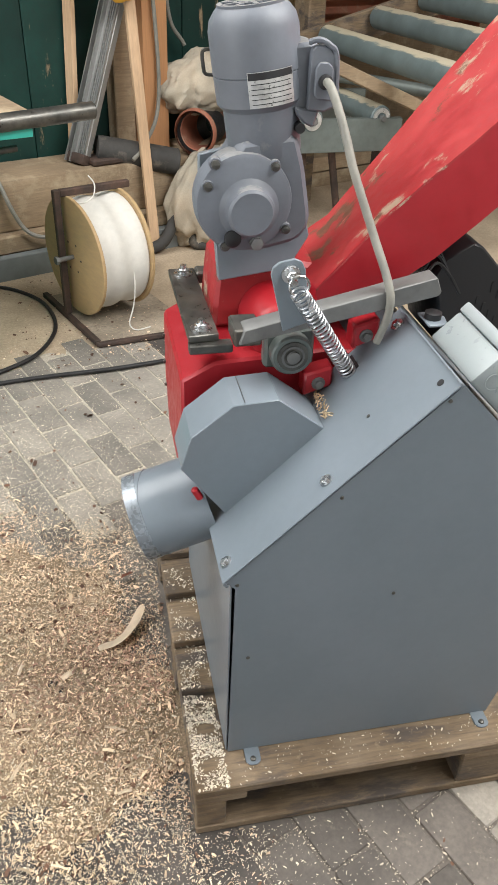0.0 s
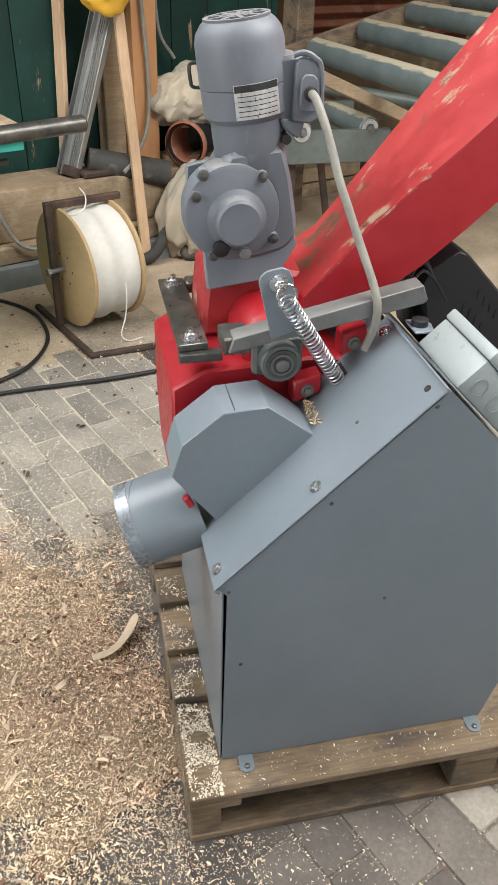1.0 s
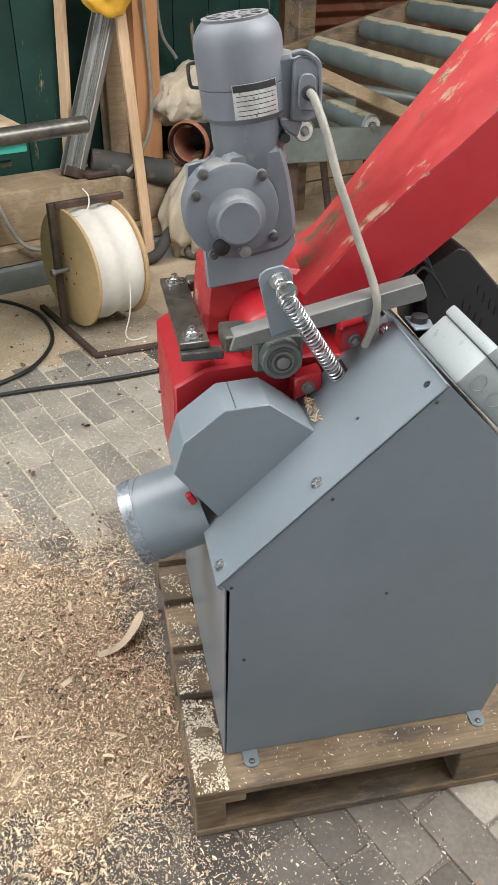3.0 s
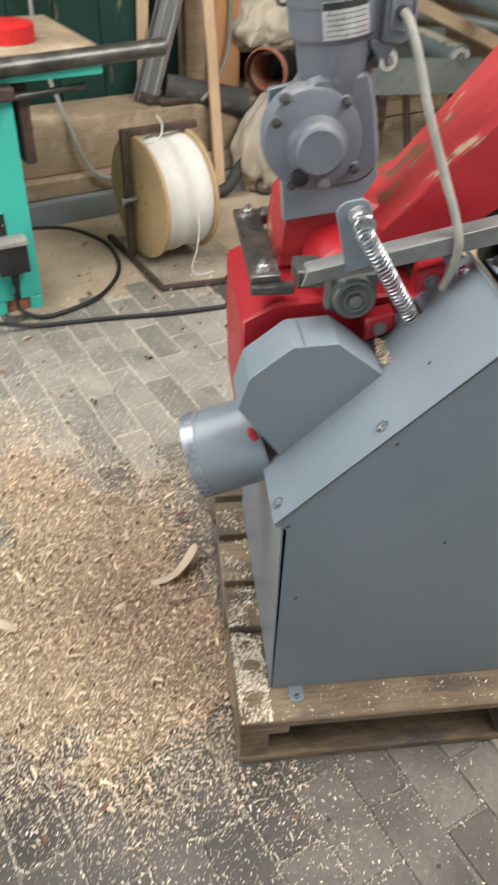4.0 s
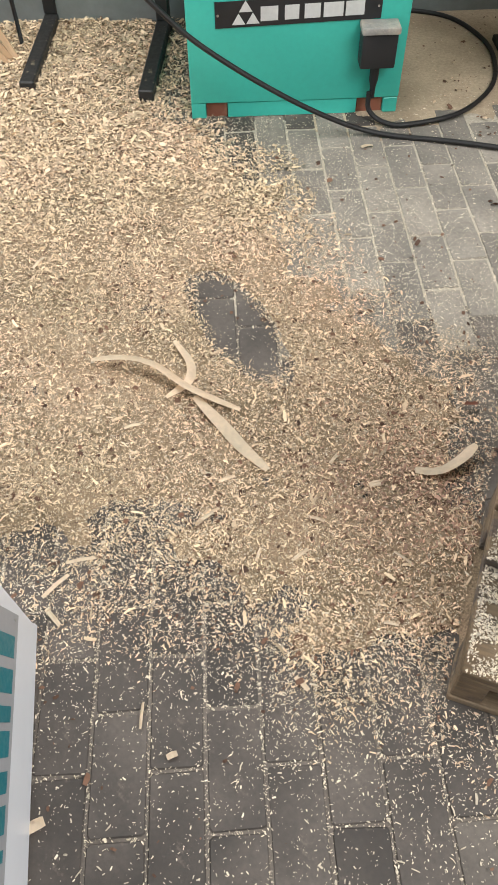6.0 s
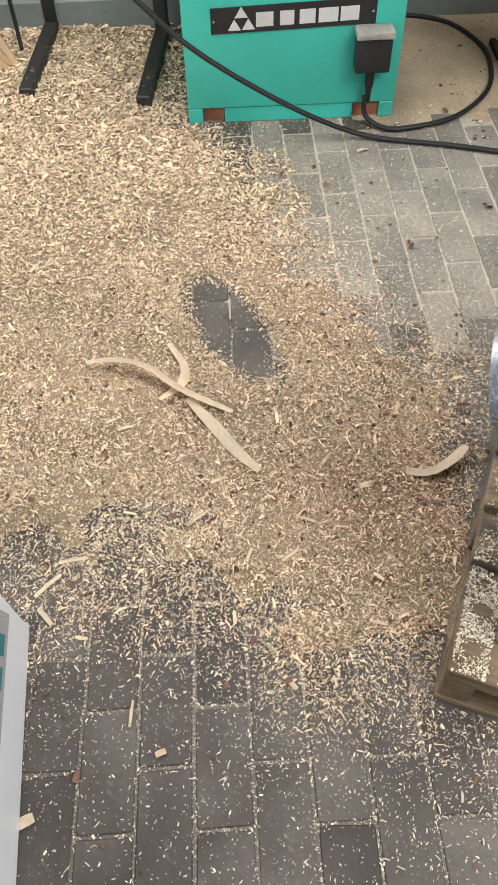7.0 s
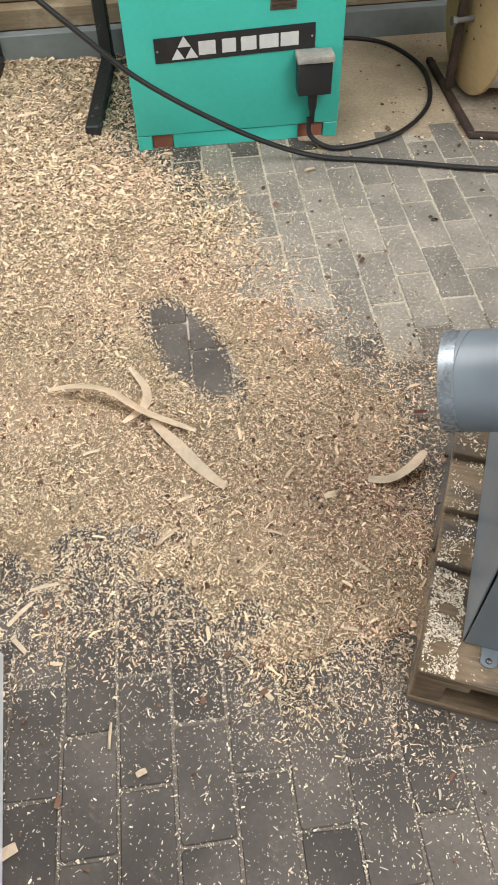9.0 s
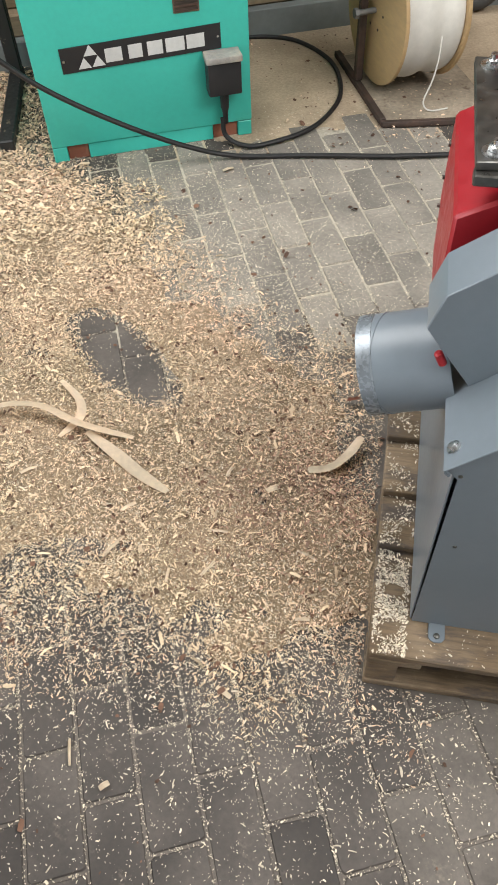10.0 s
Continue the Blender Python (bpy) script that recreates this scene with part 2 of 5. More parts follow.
def bm_box(x0, y0, z0, x1, y1, z1, bevel=0.0, segments=1):
    bm = bmesh.new()
    bmesh.ops.create_cube(bm, size=1)
    for v in bm.verts:
        v.co = Vector(((x0 + x1) / 2 + v.co.x * (x1 - x0), (y0 + y1) / 2 + v.co.y * (y1 - y0), (z0 + z1) / 2 + v.co.z * (z1 - z0)))
    if bevel:
        bmesh.ops.bevel(bm, geom=list(bm.edges), offset=bevel, segments=segments, affect="EDGES", profile=0.5)
    return bm


def bm_prism(points, axis, a, b, bevel=0.0):
    """A polygon in the plane across axis, pushed from a to b along it. points: pairs in (x, z), (y, z) or (x, y)."""
    bm = bmesh.new()

    def put(p, q):
        return {"y": (p[0], q, p[1]), "x": (q, p[0], p[1]), "z": (p[0], p[1], q)}[axis]
    lo = [bm.verts.new(put(p, a)) for p in points]
    hi = [bm.verts.new(put(p, b)) for p in points]
    bm.faces.new(lo)
    bm.faces.new(hi[::-1])
    for i in range(len(points)):
        j = (i + 1) % len(points)
        bm.faces.new((lo[j], lo[i], hi[i], hi[j]))
    bmesh.ops.recalc_face_normals(bm, faces=list(bm.faces))
    if bevel:
        bmesh.ops.bevel(bm, geom=list(bm.edges), offset=bevel, segments=1, affect="EDGES")
    return bm


def bm_lathe(profile, start, end, n=32, cap=True):
    """Turned about the line from start towards end: profile is (distance along the line, radius)."""
    bm = bmesh.new()
    d = (Vector(end) - Vector(start)).normalized()
    q = d.to_track_quat("Z", "Y").to_matrix()
    rings = []
    for h, r in profile:
        rings.append([bm.verts.new(Vector(start) + q @ Vector((r * math.cos(6.28318530718 * i / n), r * math.sin(6.28318530718 * i / n), h))) for i in range(n)])
    for a, b in zip(rings, rings[1:]):
        for i in range(n):
            j = (i + 1) % n
            bm.faces.new((a[i], a[j], b[j], b[i]))
    if cap:
        bm.faces.new(rings[0][::-1])
        bm.faces.new(rings[-1])
    bmesh.ops.recalc_face_normals(bm, faces=list(bm.faces))
    return bm


def bm_rod(a, b, r, n=20, bevel=0.0):
    length = (Vector(b) - Vector(a)).length
    prof = [(0, r), (length, r)]
    if bevel:
        prof = [(0, r - bevel), (bevel, r), (length - bevel, r), (length, r - bevel)]
    return bm_lathe(prof, a, b, n)


def smooth_path(points, steps=8):
    pts = [Vector(p) for p in points]
    pts = [pts[0] * 2 - pts[1]] + pts + [pts[-1] * 2 - pts[-2]]
    out = []
    for i in range(1, len(pts) - 2):
        p0, p1, p2, p3 = pts[i - 1:i + 3]
        for k in range(steps):
            t = k / steps
            out.append(0.5 * ((2 * p1) + (p2 - p0) * t + (2 * p0 - 5 * p1 + 4 * p2 - p3) * t * t + (3 * p1 - p0 - 3 * p2 + p3) * t ** 3))
    return out + [pts[-2]]


def bm_tube(points, r, n=10):
    bm = bmesh.new()
    rings = []
    ref = Vector((0.3, 0.2, 0.93)).normalized()
    for i, p in enumerate(points):
        d = (points[min(i + 1, len(points) - 1)] - points[max(i - 1, 0)]).normalized()
        s = d.cross(ref)
        s = s.normalized() if s.length > 1e-4 else d.orthogonal().normalized()
        u = s.cross(d).normalized()
        ref = u
        rings.append([bm.verts.new(p + r * (math.cos(6.28318530718 * k / n) * s + math.sin(6.28318530718 * k / n) * u)) for k in range(n)])
    for a, b in zip(rings, rings[1:]):
        for i in range(n):
            j = (i + 1) % n
            bm.faces.new((a[i], a[j], b[j], b[i]))
    bm.faces.new(rings[0][::-1])
    bm.faces.new(rings[-1])
    bmesh.ops.recalc_face_normals(bm, faces=list(bm.faces))
    return bm


def bm_join(*bms):
    out = bmesh.new()
    for b in bms:
        me = bpy.data.meshes.new("tmp")
        b.to_mesh(me)
        b.free()
        out.from_mesh(me)
        bpy.data.meshes.remove(me)
    return out


def bm_move(bm, m):
    bmesh.ops.transform(bm, matrix=m, verts=list(bm.verts))
    return bm


def mesh_of(name, bm, mat, smooth=35):
    me = bpy.data.meshes.new(name)
    bm.to_mesh(me)
    bm.free()
    me.materials.append(mat)
    if smooth:
        me.polygons.foreach_set("use_smooth", [True] * len(me.polygons))
        me.set_sharp_from_angle(angle=radians(smooth))
    return me


def part(name, bm, mat, parent, label="", smooth=35):
    ob = new(name, mesh_of(name, bm, mat, smooth))
    ob.parent = parent
    if label:
        ob["label"] = label
    return ob


def single(name, bm, mat, label, category, kind="", group="", smooth=35, m=None):
    ob = new(name, mesh_of(name, bm, mat, smooth))
    if m is not None:
        ob.matrix_world = m
    return tagged(ob, label, category, group, kind)


def thing(name, m, label, category, kind="", group=""):
    ob = new(name)
    ob.empty_display_size = 0.1
    ob.matrix_world = m
    return tagged(ob, label, category, group, kind)


def bolt_head(at, axis, r=0.008, h=0.006):
    """A hexagon head on a washer."""
    a = Vector(at)
    d = Vector(axis).normalized()
    return bm_join(bm_lathe([(0, r * 1.7), (h * 0.35, r * 1.7)], a, a + d, 16), bm_lathe([(h * 0.35, r), (h * 1.2, r), (h * 1.35, r * 0.8)], a, a + d, 6))

# ---------------------------------------------------------------- the hall
FX0, FX1, FY0, FY1 = -4.0, 7.0, -4.0, 6.5
floor = single("floor", bm_box(FX0, FY0, -0.2, FX1, FY1, -0.0042), GROUT, "brick-paved workshop floor with sandy joints under sawdust", "floor", "structure")


def wall_with_hole(name, axis, at, thick, a0, a1, z1, hole, mat, label):
    """An upright wall with one opening through it, for an added lamp."""
    h0, h1, hz0, hz1 = hole
    pieces = []
    for p, q, r, s in ((a0, h0, 0, z1), (h1, a1, 0, z1), (h0, h1, 0, hz0), (h0, h1, hz1, z1)):
        pieces.append(bm_box(at, p, r, at + thick, q, s) if axis == "x" else bm_box(p, at, r, q, at + thick, s))
    return single(name, bm_join(*pieces), mat, label, "wall", "structure", smooth=0)


# Unseen walls, added to close the hall round the lamps.
wall_with_hole("wall_west", "x", -4.2, 0.2, FY0, FY1, 3.4, (-0.9, 2.1, 1.1, 2.7), PLASTER, "unseen pale wall, added with an opening for a lamp")
wall_with_hole("wall_south", "y", -4.2, 0.2, FX0, FX1, 3.4, (-0.4, 3.2, 1.1, 2.7), PLASTER, "unseen pale wall, added with a wide opening for a lamp")
single("wall_east", bm_box(7.0, FY0, 0, 7.2, FY1, 3.4), PLASTER, "unseen pale wall, added to close the end", "wall", "structure")
single("wall_north", bm_box(FX0, 6.5, 0, FX1, 6.7, 3.4), PLASTER, "unseen pale wall, added behind the conveyor", "wall", "structure")


def ceiling():
    # Unseen ceiling, added with openings that let the overhead lamps in.
    holes = [(-1.7, 0.6, 0.9, 2.8), (1.3, -1.9, 3.5, 0.3)]
    xs = sorted({FX0, FX1, *[h[0] for h in holes], *[h[2] for h in holes]})
    ys = sorted({FY0, FY1, *[h[1] for h in holes], *[h[3] for h in holes]})
    cells = []
    for a, b in zip(xs, xs[1:]):
        for c, d in zip(ys, ys[1:]):
            if not any(h[0] <= a and b <= h[2] and h[1] <= c and d <= h[3] for h in holes):
                cells.append(bm_box(a, c, 3.4, b, d, 3.6))
    single("ceiling", bm_join(*cells), BOARD_CEILING, "unseen board ceiling, added with two openings for lamps", "ceiling", "structure", smooth=0)


ceiling()

# green boarded wall with a timber sill along its foot
GREEN_Y = 3.32
wall_green = thing("wall_green", pose(0, 0, 0), "dark green painted board wall with flaking paint", "wall", "structure")
part("backing", bm_box(FX0, GREEN_Y + 0.03, 0, 3.25, GREEN_Y + 0.12, 3.4), GREEN_WALL, wall_green, smooth=0)
x = -1.6
while x < 3.2:
    w = 0.20 + 0.03 * random.random()
    part("board", bm_box(x, GREEN_Y + 0.004 * random.random(), 0.0, min(x + w - 0.004, 3.24), GREEN_Y + 0.028, 3.39, 0.003), GREEN_WALL, wall_green)
    x += w

sill = thing("sill_beam", pose(0, 0, 0), "dusty timber sill beam along the foot of the green wall", "beam", "structure")
part("beam", bm_box(-1.6, 2.98, 0.20, 2.9, 3.30, 0.44, 0.012, 2), DUSTY_WOOD, sill)
part("plinth", bm_box(-1.6, 2.93, 0.11, 3.1, 3.30, 0.198, 0.008), DUSTY_WOOD, sill)
part("board", bm_box(-1.6, 2.88, 0.0, 2.6, 2.928, 0.115, 0.004), GREY_BOARD, sill, "grey painted kick board")

# dusty screed strip in front of the sill and under the conveyor


def screed():
    """Dust drifted over the paving towards the wall and the conveyor, thinning out to nothing at a ragged edge."""
    nx, ny = 150, 120
    xs = [0.6 + 6.35 * (i / nx) ** 1.6 for i in range(nx + 1)]
    ys = [-0.6 + 7.05 * j / ny for j in range(ny + 1)]
    verts, faces = [], []
    for y in ys:
        for x in xs:
            d = max((y - 2.04) * 2.6, (x - 2.15) * 1.5) + 0.35 * noise.noise(Vector((x * 3, y * 3, 9))) + 0.15 * noise.noise(Vector((x * 11, y * 11, 5)))
            verts.append((x, y, -0.006 + 0.010 * min(1.0, max(0.0, d + 0.3))))
    for j in range(ny):
        for i in range(nx):
            k = j * (nx + 1) + i
            faces.append((k, k + 1, k + nx + 2, k + nx + 1))
    me = bpy.data.meshes.new("screed")
    me.from_pydata(verts, [], faces)
    me.materials.append(DUST_FLOOR)
    me.polygons.foreach_set("use_smooth", [True] * len(me.polygons))
    tagged(new("screed", me), "fine pale dust drifted over the floor", "dust", kind="structure")


screed()

# ---------------------------------------------------------------- pallet
M = pose(0.664, 0.100, 0, 0, 0, YAW)
pallet = thing("pallet", M, "weathered wooden pallet strewn with sawdust", "pallet")
PW, PD = 1.20, 0.80
for y0, w in ((0.0, 0.150), (0.232, 0.10), (0.365, 0.120), (0.515, 0.10), (0.655, 0.145)):
    part("deck_board", bm_box(0, y0, 0.122, PW, y0 + w, 0.144, 0.003), OLD_WOOD, pallet)
for y0, w in ((0.0, 0.10), (0.34, 0.12), (0.70, 0.10)):
    for x0 in (0.0, 0.545, 1.10):
        part("block", bm_box(x0 + 0.002, y0 + 0.002, 0.022, x0 + 0.098 - (0 if x0 else 0.038), y0 + w - 0.002, 0.100, 0.003), OLD_WOOD, pallet)
    part("bottom_board", bm_box(0, y0, 0.0, PW, y0 + w, 0.0215, 0.003), OLD_WOOD, pallet)
for x0 in (0.0, 0.545, 1.10):
    part("stringer_board", bm_box(x0, 0, 0.1005, x0 + 0.10, PD, 0.1215, 0.003), OLD_WOOD, pallet)

# ---------------------------------------------------------------- the shredder
mach = thing("wood_shredder", M, "grey and red wood shredder with inclined chute on a pallet", "shredder")
Z0 = 0.144
FY, BY = 0.075, 0.62
PEAK = (0.405, 0.953)
SHL = (0.079, 0.628)
SHR = (0.655, 0.703)
front = [(0.074, Z0 + 0.002), (0.622, Z0 + 0.002), (0.655, 0.30), SHR, PEAK, (0.062, 0.612), (0.0785, 0.594)]
part("front_panel", bm_prism(front, "y", FY, FY + 0.003), GREY, mach, smooth=0)
part("core", bm_prism([(0.080, Z0 + 0.004), (0.62, Z0 + 0.004), (0.645, 0.30), (0.645, 0.69), (0.405, 0.935), (0.084, 0.618)], "y", FY + 0.006, BY - 0.01), GREY, mach, smooth=0)
part("side_panel", bm_box(0.070, FY + 0.004, Z0 + 0.002, 0.0735, BY, 0.600, 0.001), GREY, mach, smooth=0)
S = math.sqrt(0.5)


def slope(u, v, h=0.0):
    """A point on the left slope: u along it from the eave, v to the back, h above it."""
    return Vector((0.060 + u * S - h * S, FY - 0.005 + v, 0.610 + u * S + h * S))


def on_slope(u0, u1, v0, v1, h0, h1, bevel=0.0):
    bm = bm_box(u0, v0, h0, u1, v1, h1, bevel)
    for w in bm.verts:
        w.co = slope(w.co.x, w.co.y, w.co.z)
    return bm


top = part("top_panel", on_slope(0.0, 0.487, 0.0, 0.255, 0.004, 0.0075, 0.001), GREY, mach, smooth=0)
part("edge_flange", on_slope(0.4835, 0.4868, 0.0, 0.25, 0.0075, 0.0105, 0.0008), GREY, mach)
part("eave_lip", on_slope(-0.0015, 0.003, 0.0, 0.255, -0.006, 0.0035), GREY, mach, smooth=0)
part("right_panel", bm_prism([(0.408, 0.945), (0.652, 0.700), (0.654, 0.703), (0.410, 0.948)], "y", FY + 0.004, BY), GREY, mach, smooth=0)
for u, v in ((0.018, 0.035), (0.236, 0.030), (0.466, 0.222)):
    p, q = slope(u, v, 0.0076), slope(u, v, 1)
    part("bolt", bolt_head(p, q - p, 0.0065, 0.006), ZINC, mach)
# A flat black disc stands for the shade inside the hole.
part("hole", bm_lathe([(0, 0.006), (0.0006, 0.006)], slope(0.463, 0.034, 0.0076), slope(0.463, 0.034, 1), 14), RUBBER, mach)
part("screw", bm_lathe([(0, 0.003), (0.001, 0.003)], slope(0.345, 0.085, 0.0076), slope(0.345, 0.085, 1), 10), DARK_STEEL, mach)
for sx, sz in ((0.081, 0.603), (0.241, 0.766), (0.388, 0.928), (0.359, 0.539), (0.105, 0.42), (0.62, 0.60)):
    part("screw", bm_lathe([(0, 0.0035), (0.0012, 0.0032), (0.0016, 0.002)], (sx, FY, sz), (sx, -1, sz), 10), DARK_STEEL, mach)
# A flat black plate stands for the shade inside the slot.
part("slot", on_slope(0.345, 0.375, 0.205, 0.245, 0.0076, 0.0082), RUBBER, mach)
for x0 in (0.105, 0.585):
    clip = part("foot_clip", bm_prism([(x0, FY), (x0, 0.047), (x0 + 0.004, 0.041), (x0 + 0.010, 0.038), (x0 + 0.020, 0.038), (x0 + 0.026, 0.041), (x0 + 0.030, 0.047), (x0 + 0.030, FY)], "z", Z0 + 0.0005, Z0 + 0.004, 0.0008), GREY, mach)
    part("screw", bm_lathe([(0, 0.006), (0.003, 0.005), (0.004, 0.003)], (x0 + 0.015, 0.050, Z0 + 0.004), (x0 + 0.015, 0.050, 1), 12), DARK_STEEL, clip)

# belt guard on the slope
HY0, HY1 = 0.208, 0.300
hood_outline = [(0.0835, 0.644), (0.008, 0.748), (0.025, 0.808), (0.093, 0.863), (0.167, 0.868), (0.251, 0.803)]
hood = part("belt_guard", bm_prism(hood_outline, "y", HY0, HY1, 0.0015), GREY, mach, "bent sheet-metal belt guard", smooth=20)
part("seam", bm_box(0.112, HY0 + 0.004, 0.8635, 0.1128, HY1 - 0.004, 0.8655), DARK_STEEL, hood)
rng_ = random.Random(4)
clump = []
for i in range(60):
    t = rng_.random()
    c = Vector((0.250 + 0.012 * rng_.random(), HY0 + 0.012 + 0.075 * t, 0.812 + 0.012 * rng_.random()))
    b = bm_box(-0.006, -0.0012, -0.0005, 0.006, 0.0012, 0.0005)
    clump.append(bm_move(b, Matrix.Translation(c) @ Euler((rng_.random() * 6, rng_.random() * 6, rng_.random() * 6)).to_matrix().to_4x4()))
part("sawdust_clump", bm_join(*clump), CHIP, hood, "fibres caught behind the guard", smooth=0)

# blower outlet
DU0, DU1 = Vector((-0.0635, 0.285, 0.588)), Vector((0.8865, 0.285, 0.894))
duct = part("outlet_duct", bm_lathe([(0, 0.0782), (0.002, 0.0798), (0.012, 0.0795), (0.136, 0.0795)], DU0, DU1, 48, cap=False), GREY, mach)
part("duct_lining", bm_lathe([(0.0, 0.0778), (0.134, 0.0772)], DU0, DU1, 48, cap=False), DARK_STEEL, duct)
part("tape_seam", bm_tube([DU0 + Vector((0.952, 0, 0.306)) * (0.030 + 0.012 * math.sin(a * 1.5)) + 0.0802 * (Vector((0, 1, 0)) * math.sin(a) + Vector((-0.306, 0, 0.952)) * math.cos(a)) for a in [0.2 * i - 3.6 for i in range(24)]], 0.0008, 6), GREY, duct)
part("tape_rim", bm_lathe([(-0.001, 0.0778), (-0.001, 0.0803), (0.006, 0.0806), (0.014, 0.0801), (0.022, 0.0804), (0.0225, 0.0796)], DU0, DU1, 48, cap=False), TAPE, duct, "crumpled silver tape round the rim")
part("red_catch", bm_rod((0.030, 0.216, 0.700), (0.042, 0.216, 0.676), 0.0065, 14, 0.003), RED, mach, "small glossy red catch")

# red drum housing with the feed throat
drum = part("drum_housing", bm_prism([(0.031, 0.57), (0.026, 0.70), (0.026, 0.840), (0.085, 0.872), (0.30, 0.885), (0.38, 0.86), (0.36, 0.57)], "y", 0.335, 0.62, 0.005), RED, mach, smooth=30)
for z in (0.735, 0.79, 0.85):
    part("rivet", bm_rod((0.028, 0.608, z - 0.06), (0.022, 0.608, z - 0.06), 0.004, 8), DARK_STEEL, drum)
throat = part("throat_cover", bm_prism([(0.098, 0.876), (0.104, 0.950), (0.109, 0.992), (0.150, 0.998), (0.235, 1.000), (0.30, 0.985), (0.30, 0.88)], "y", 0.455, 0.60, 0.008), RED_WORN, mach, smooth=30)
part("dome", bm_lathe([(0, 0.060), (0.09, 0.058), (0.104, 0.050), (0.110, 0.040)], (0.205, 0.454, 0.905), (0.205, -1, 0.905), 28), RED, throat)

# bearing, brackets, lever and pressure bar above the slope
bear = part("bearing", bm_join(bm_lathe([(0, 0.036), (0.028, 0.036), (0.032, 0.033)], (0.208, 0.325, 0.897), (0.208, -1, 0.897), 32), bm_box(0.165, 0.318, 0.862, 0.252, 0.345, 0.935, 0.006)), CONVEYOR, mach)
part("race", bm_lathe([(0, 0.027), (0.002, 0.0265)], (0.208, 0.293, 0.897), (0.208, -1, 0.897), 28), DARK_STEEL, bear)
part("shaft_end", bm_lathe([(0, 0.011), (0.005, 0.011), (0.006, 0.007)], (0.208, 0.2905, 0.897), (0.208, -1, 0.897), 20), STEEL, bear)
ring = part("groove", bm_lathe([(0, 0.020), (0.0012, 0.020), (0.0012, 0.016), (0, 0.016)], (0.208, 0.2905, 0.897), (0.208, -1, 0.897), 28, cap=False), STEEL, bear)
for px, pz, w in ((0.255, 0.845, 0.05), (0.330, 0.930, 0.045)):
    f = part("red_flange", bm_prism([(px - w / 2, pz - 0.025), (px + w / 2, pz - 0.008), (px + w / 2, pz + 0.030), (px - w / 2, pz + 0.018)], "y", 0.288, 0.325, 0.004), RED, mach)
    part("bolt", bolt_head((px, 0.288, pz), (0, -1, 0), 0.007, 0.006), STEEL, f)
part("pressure_bar", bm_prism([(0.112, 0.936), (0.120, 0.962), (0.430, 1.035), (0.441, 1.010), (0.436, 1.003)], "y", 0.268, 0.305, 0.0015), STEEL, mach, "dull flat steel bar")
part("bar_lug", bm_box(0.105, 0.275, 0.930, 0.150, 0.335, 0.960, 0.003), DARK_STEEL, mach)
link = part("cross_link", bm_prism([(0.041, 0.345), (0.093, 0.350), (0.090, 0.640), (0.040, 0.640)], "z", 0.905, 0.918, 0.0015), DARK_STEEL, mach, "oily dark flat steel link")
part("end_block", bm_box(0.041, 0.335, 0.888, 0.115, 0.358, 0.9045, 0.002), DARK_STEEL, link)
for y0 in (0.372, 0.612):
    part("bolt", bm_join(bolt_head((0.066, y0, 0.918), (0, 0, 1), 0.011, 0.008), bm_rod((0.066, y0, 0.92), (0.066, y0, 0.936), 0.006, 12)), ZINC, link)
part("far_lug", bm_box(0.09, 0.600, 0.900, 0.150, 0.635, 0.925, 0.004), DARK_STEEL, mach)
lever = part("lever_plate", bm_prism([(0.180, 0.960), (0.223, 0.975), (0.209, 1.062), (0.203, 1.074), (0.192, 1.079), (0.168, 1.074), (0.158, 1.066), (0.156, 1.055)], "y", 0.262, 0.268, 0.001), GREY, mach)
part("eye_bolt", bm_join(bolt_head((0.186, 0.262, 1.056), (0, -1, 0), 0.0085, 0.010), bm_rod((0.186, 0.262, 1.056), (0.186, 0.236, 1.050), 0.006, 12)), ZINC, lever)
a, b = Vector((0.194, 0.240, 1.036)), Vector((0.308, 0.283, 0.862))
ax = (b - a).normalized()
e1 = ax.orthogonal().normalized()
e2 = ax.cross(e1)
turns, npt = 25, 25 * 16
part("spring", bm_tube([a + (b - a) * (i / npt) + 0.0128 * (math.cos(turns * 6.2831853 * i / npt) * e1 + math.sin(turns * 6.2831853 * i / npt) * e2) for i in range(npt + 1)], 0.0020, 6), SPRING, mach, "bright zinc coil spring")
part("spring_hook", bm_tube([a + Vector((0.015 * math.cos(t), -0.002, 0.010 + 0.016 * math.sin(t))) for t in [0.3 * i - 1.2 for i in range(19)]], 0.0024, 8), ZINC, mach)

# inclined feed chute
F0, F1 = 0.36, 0.62


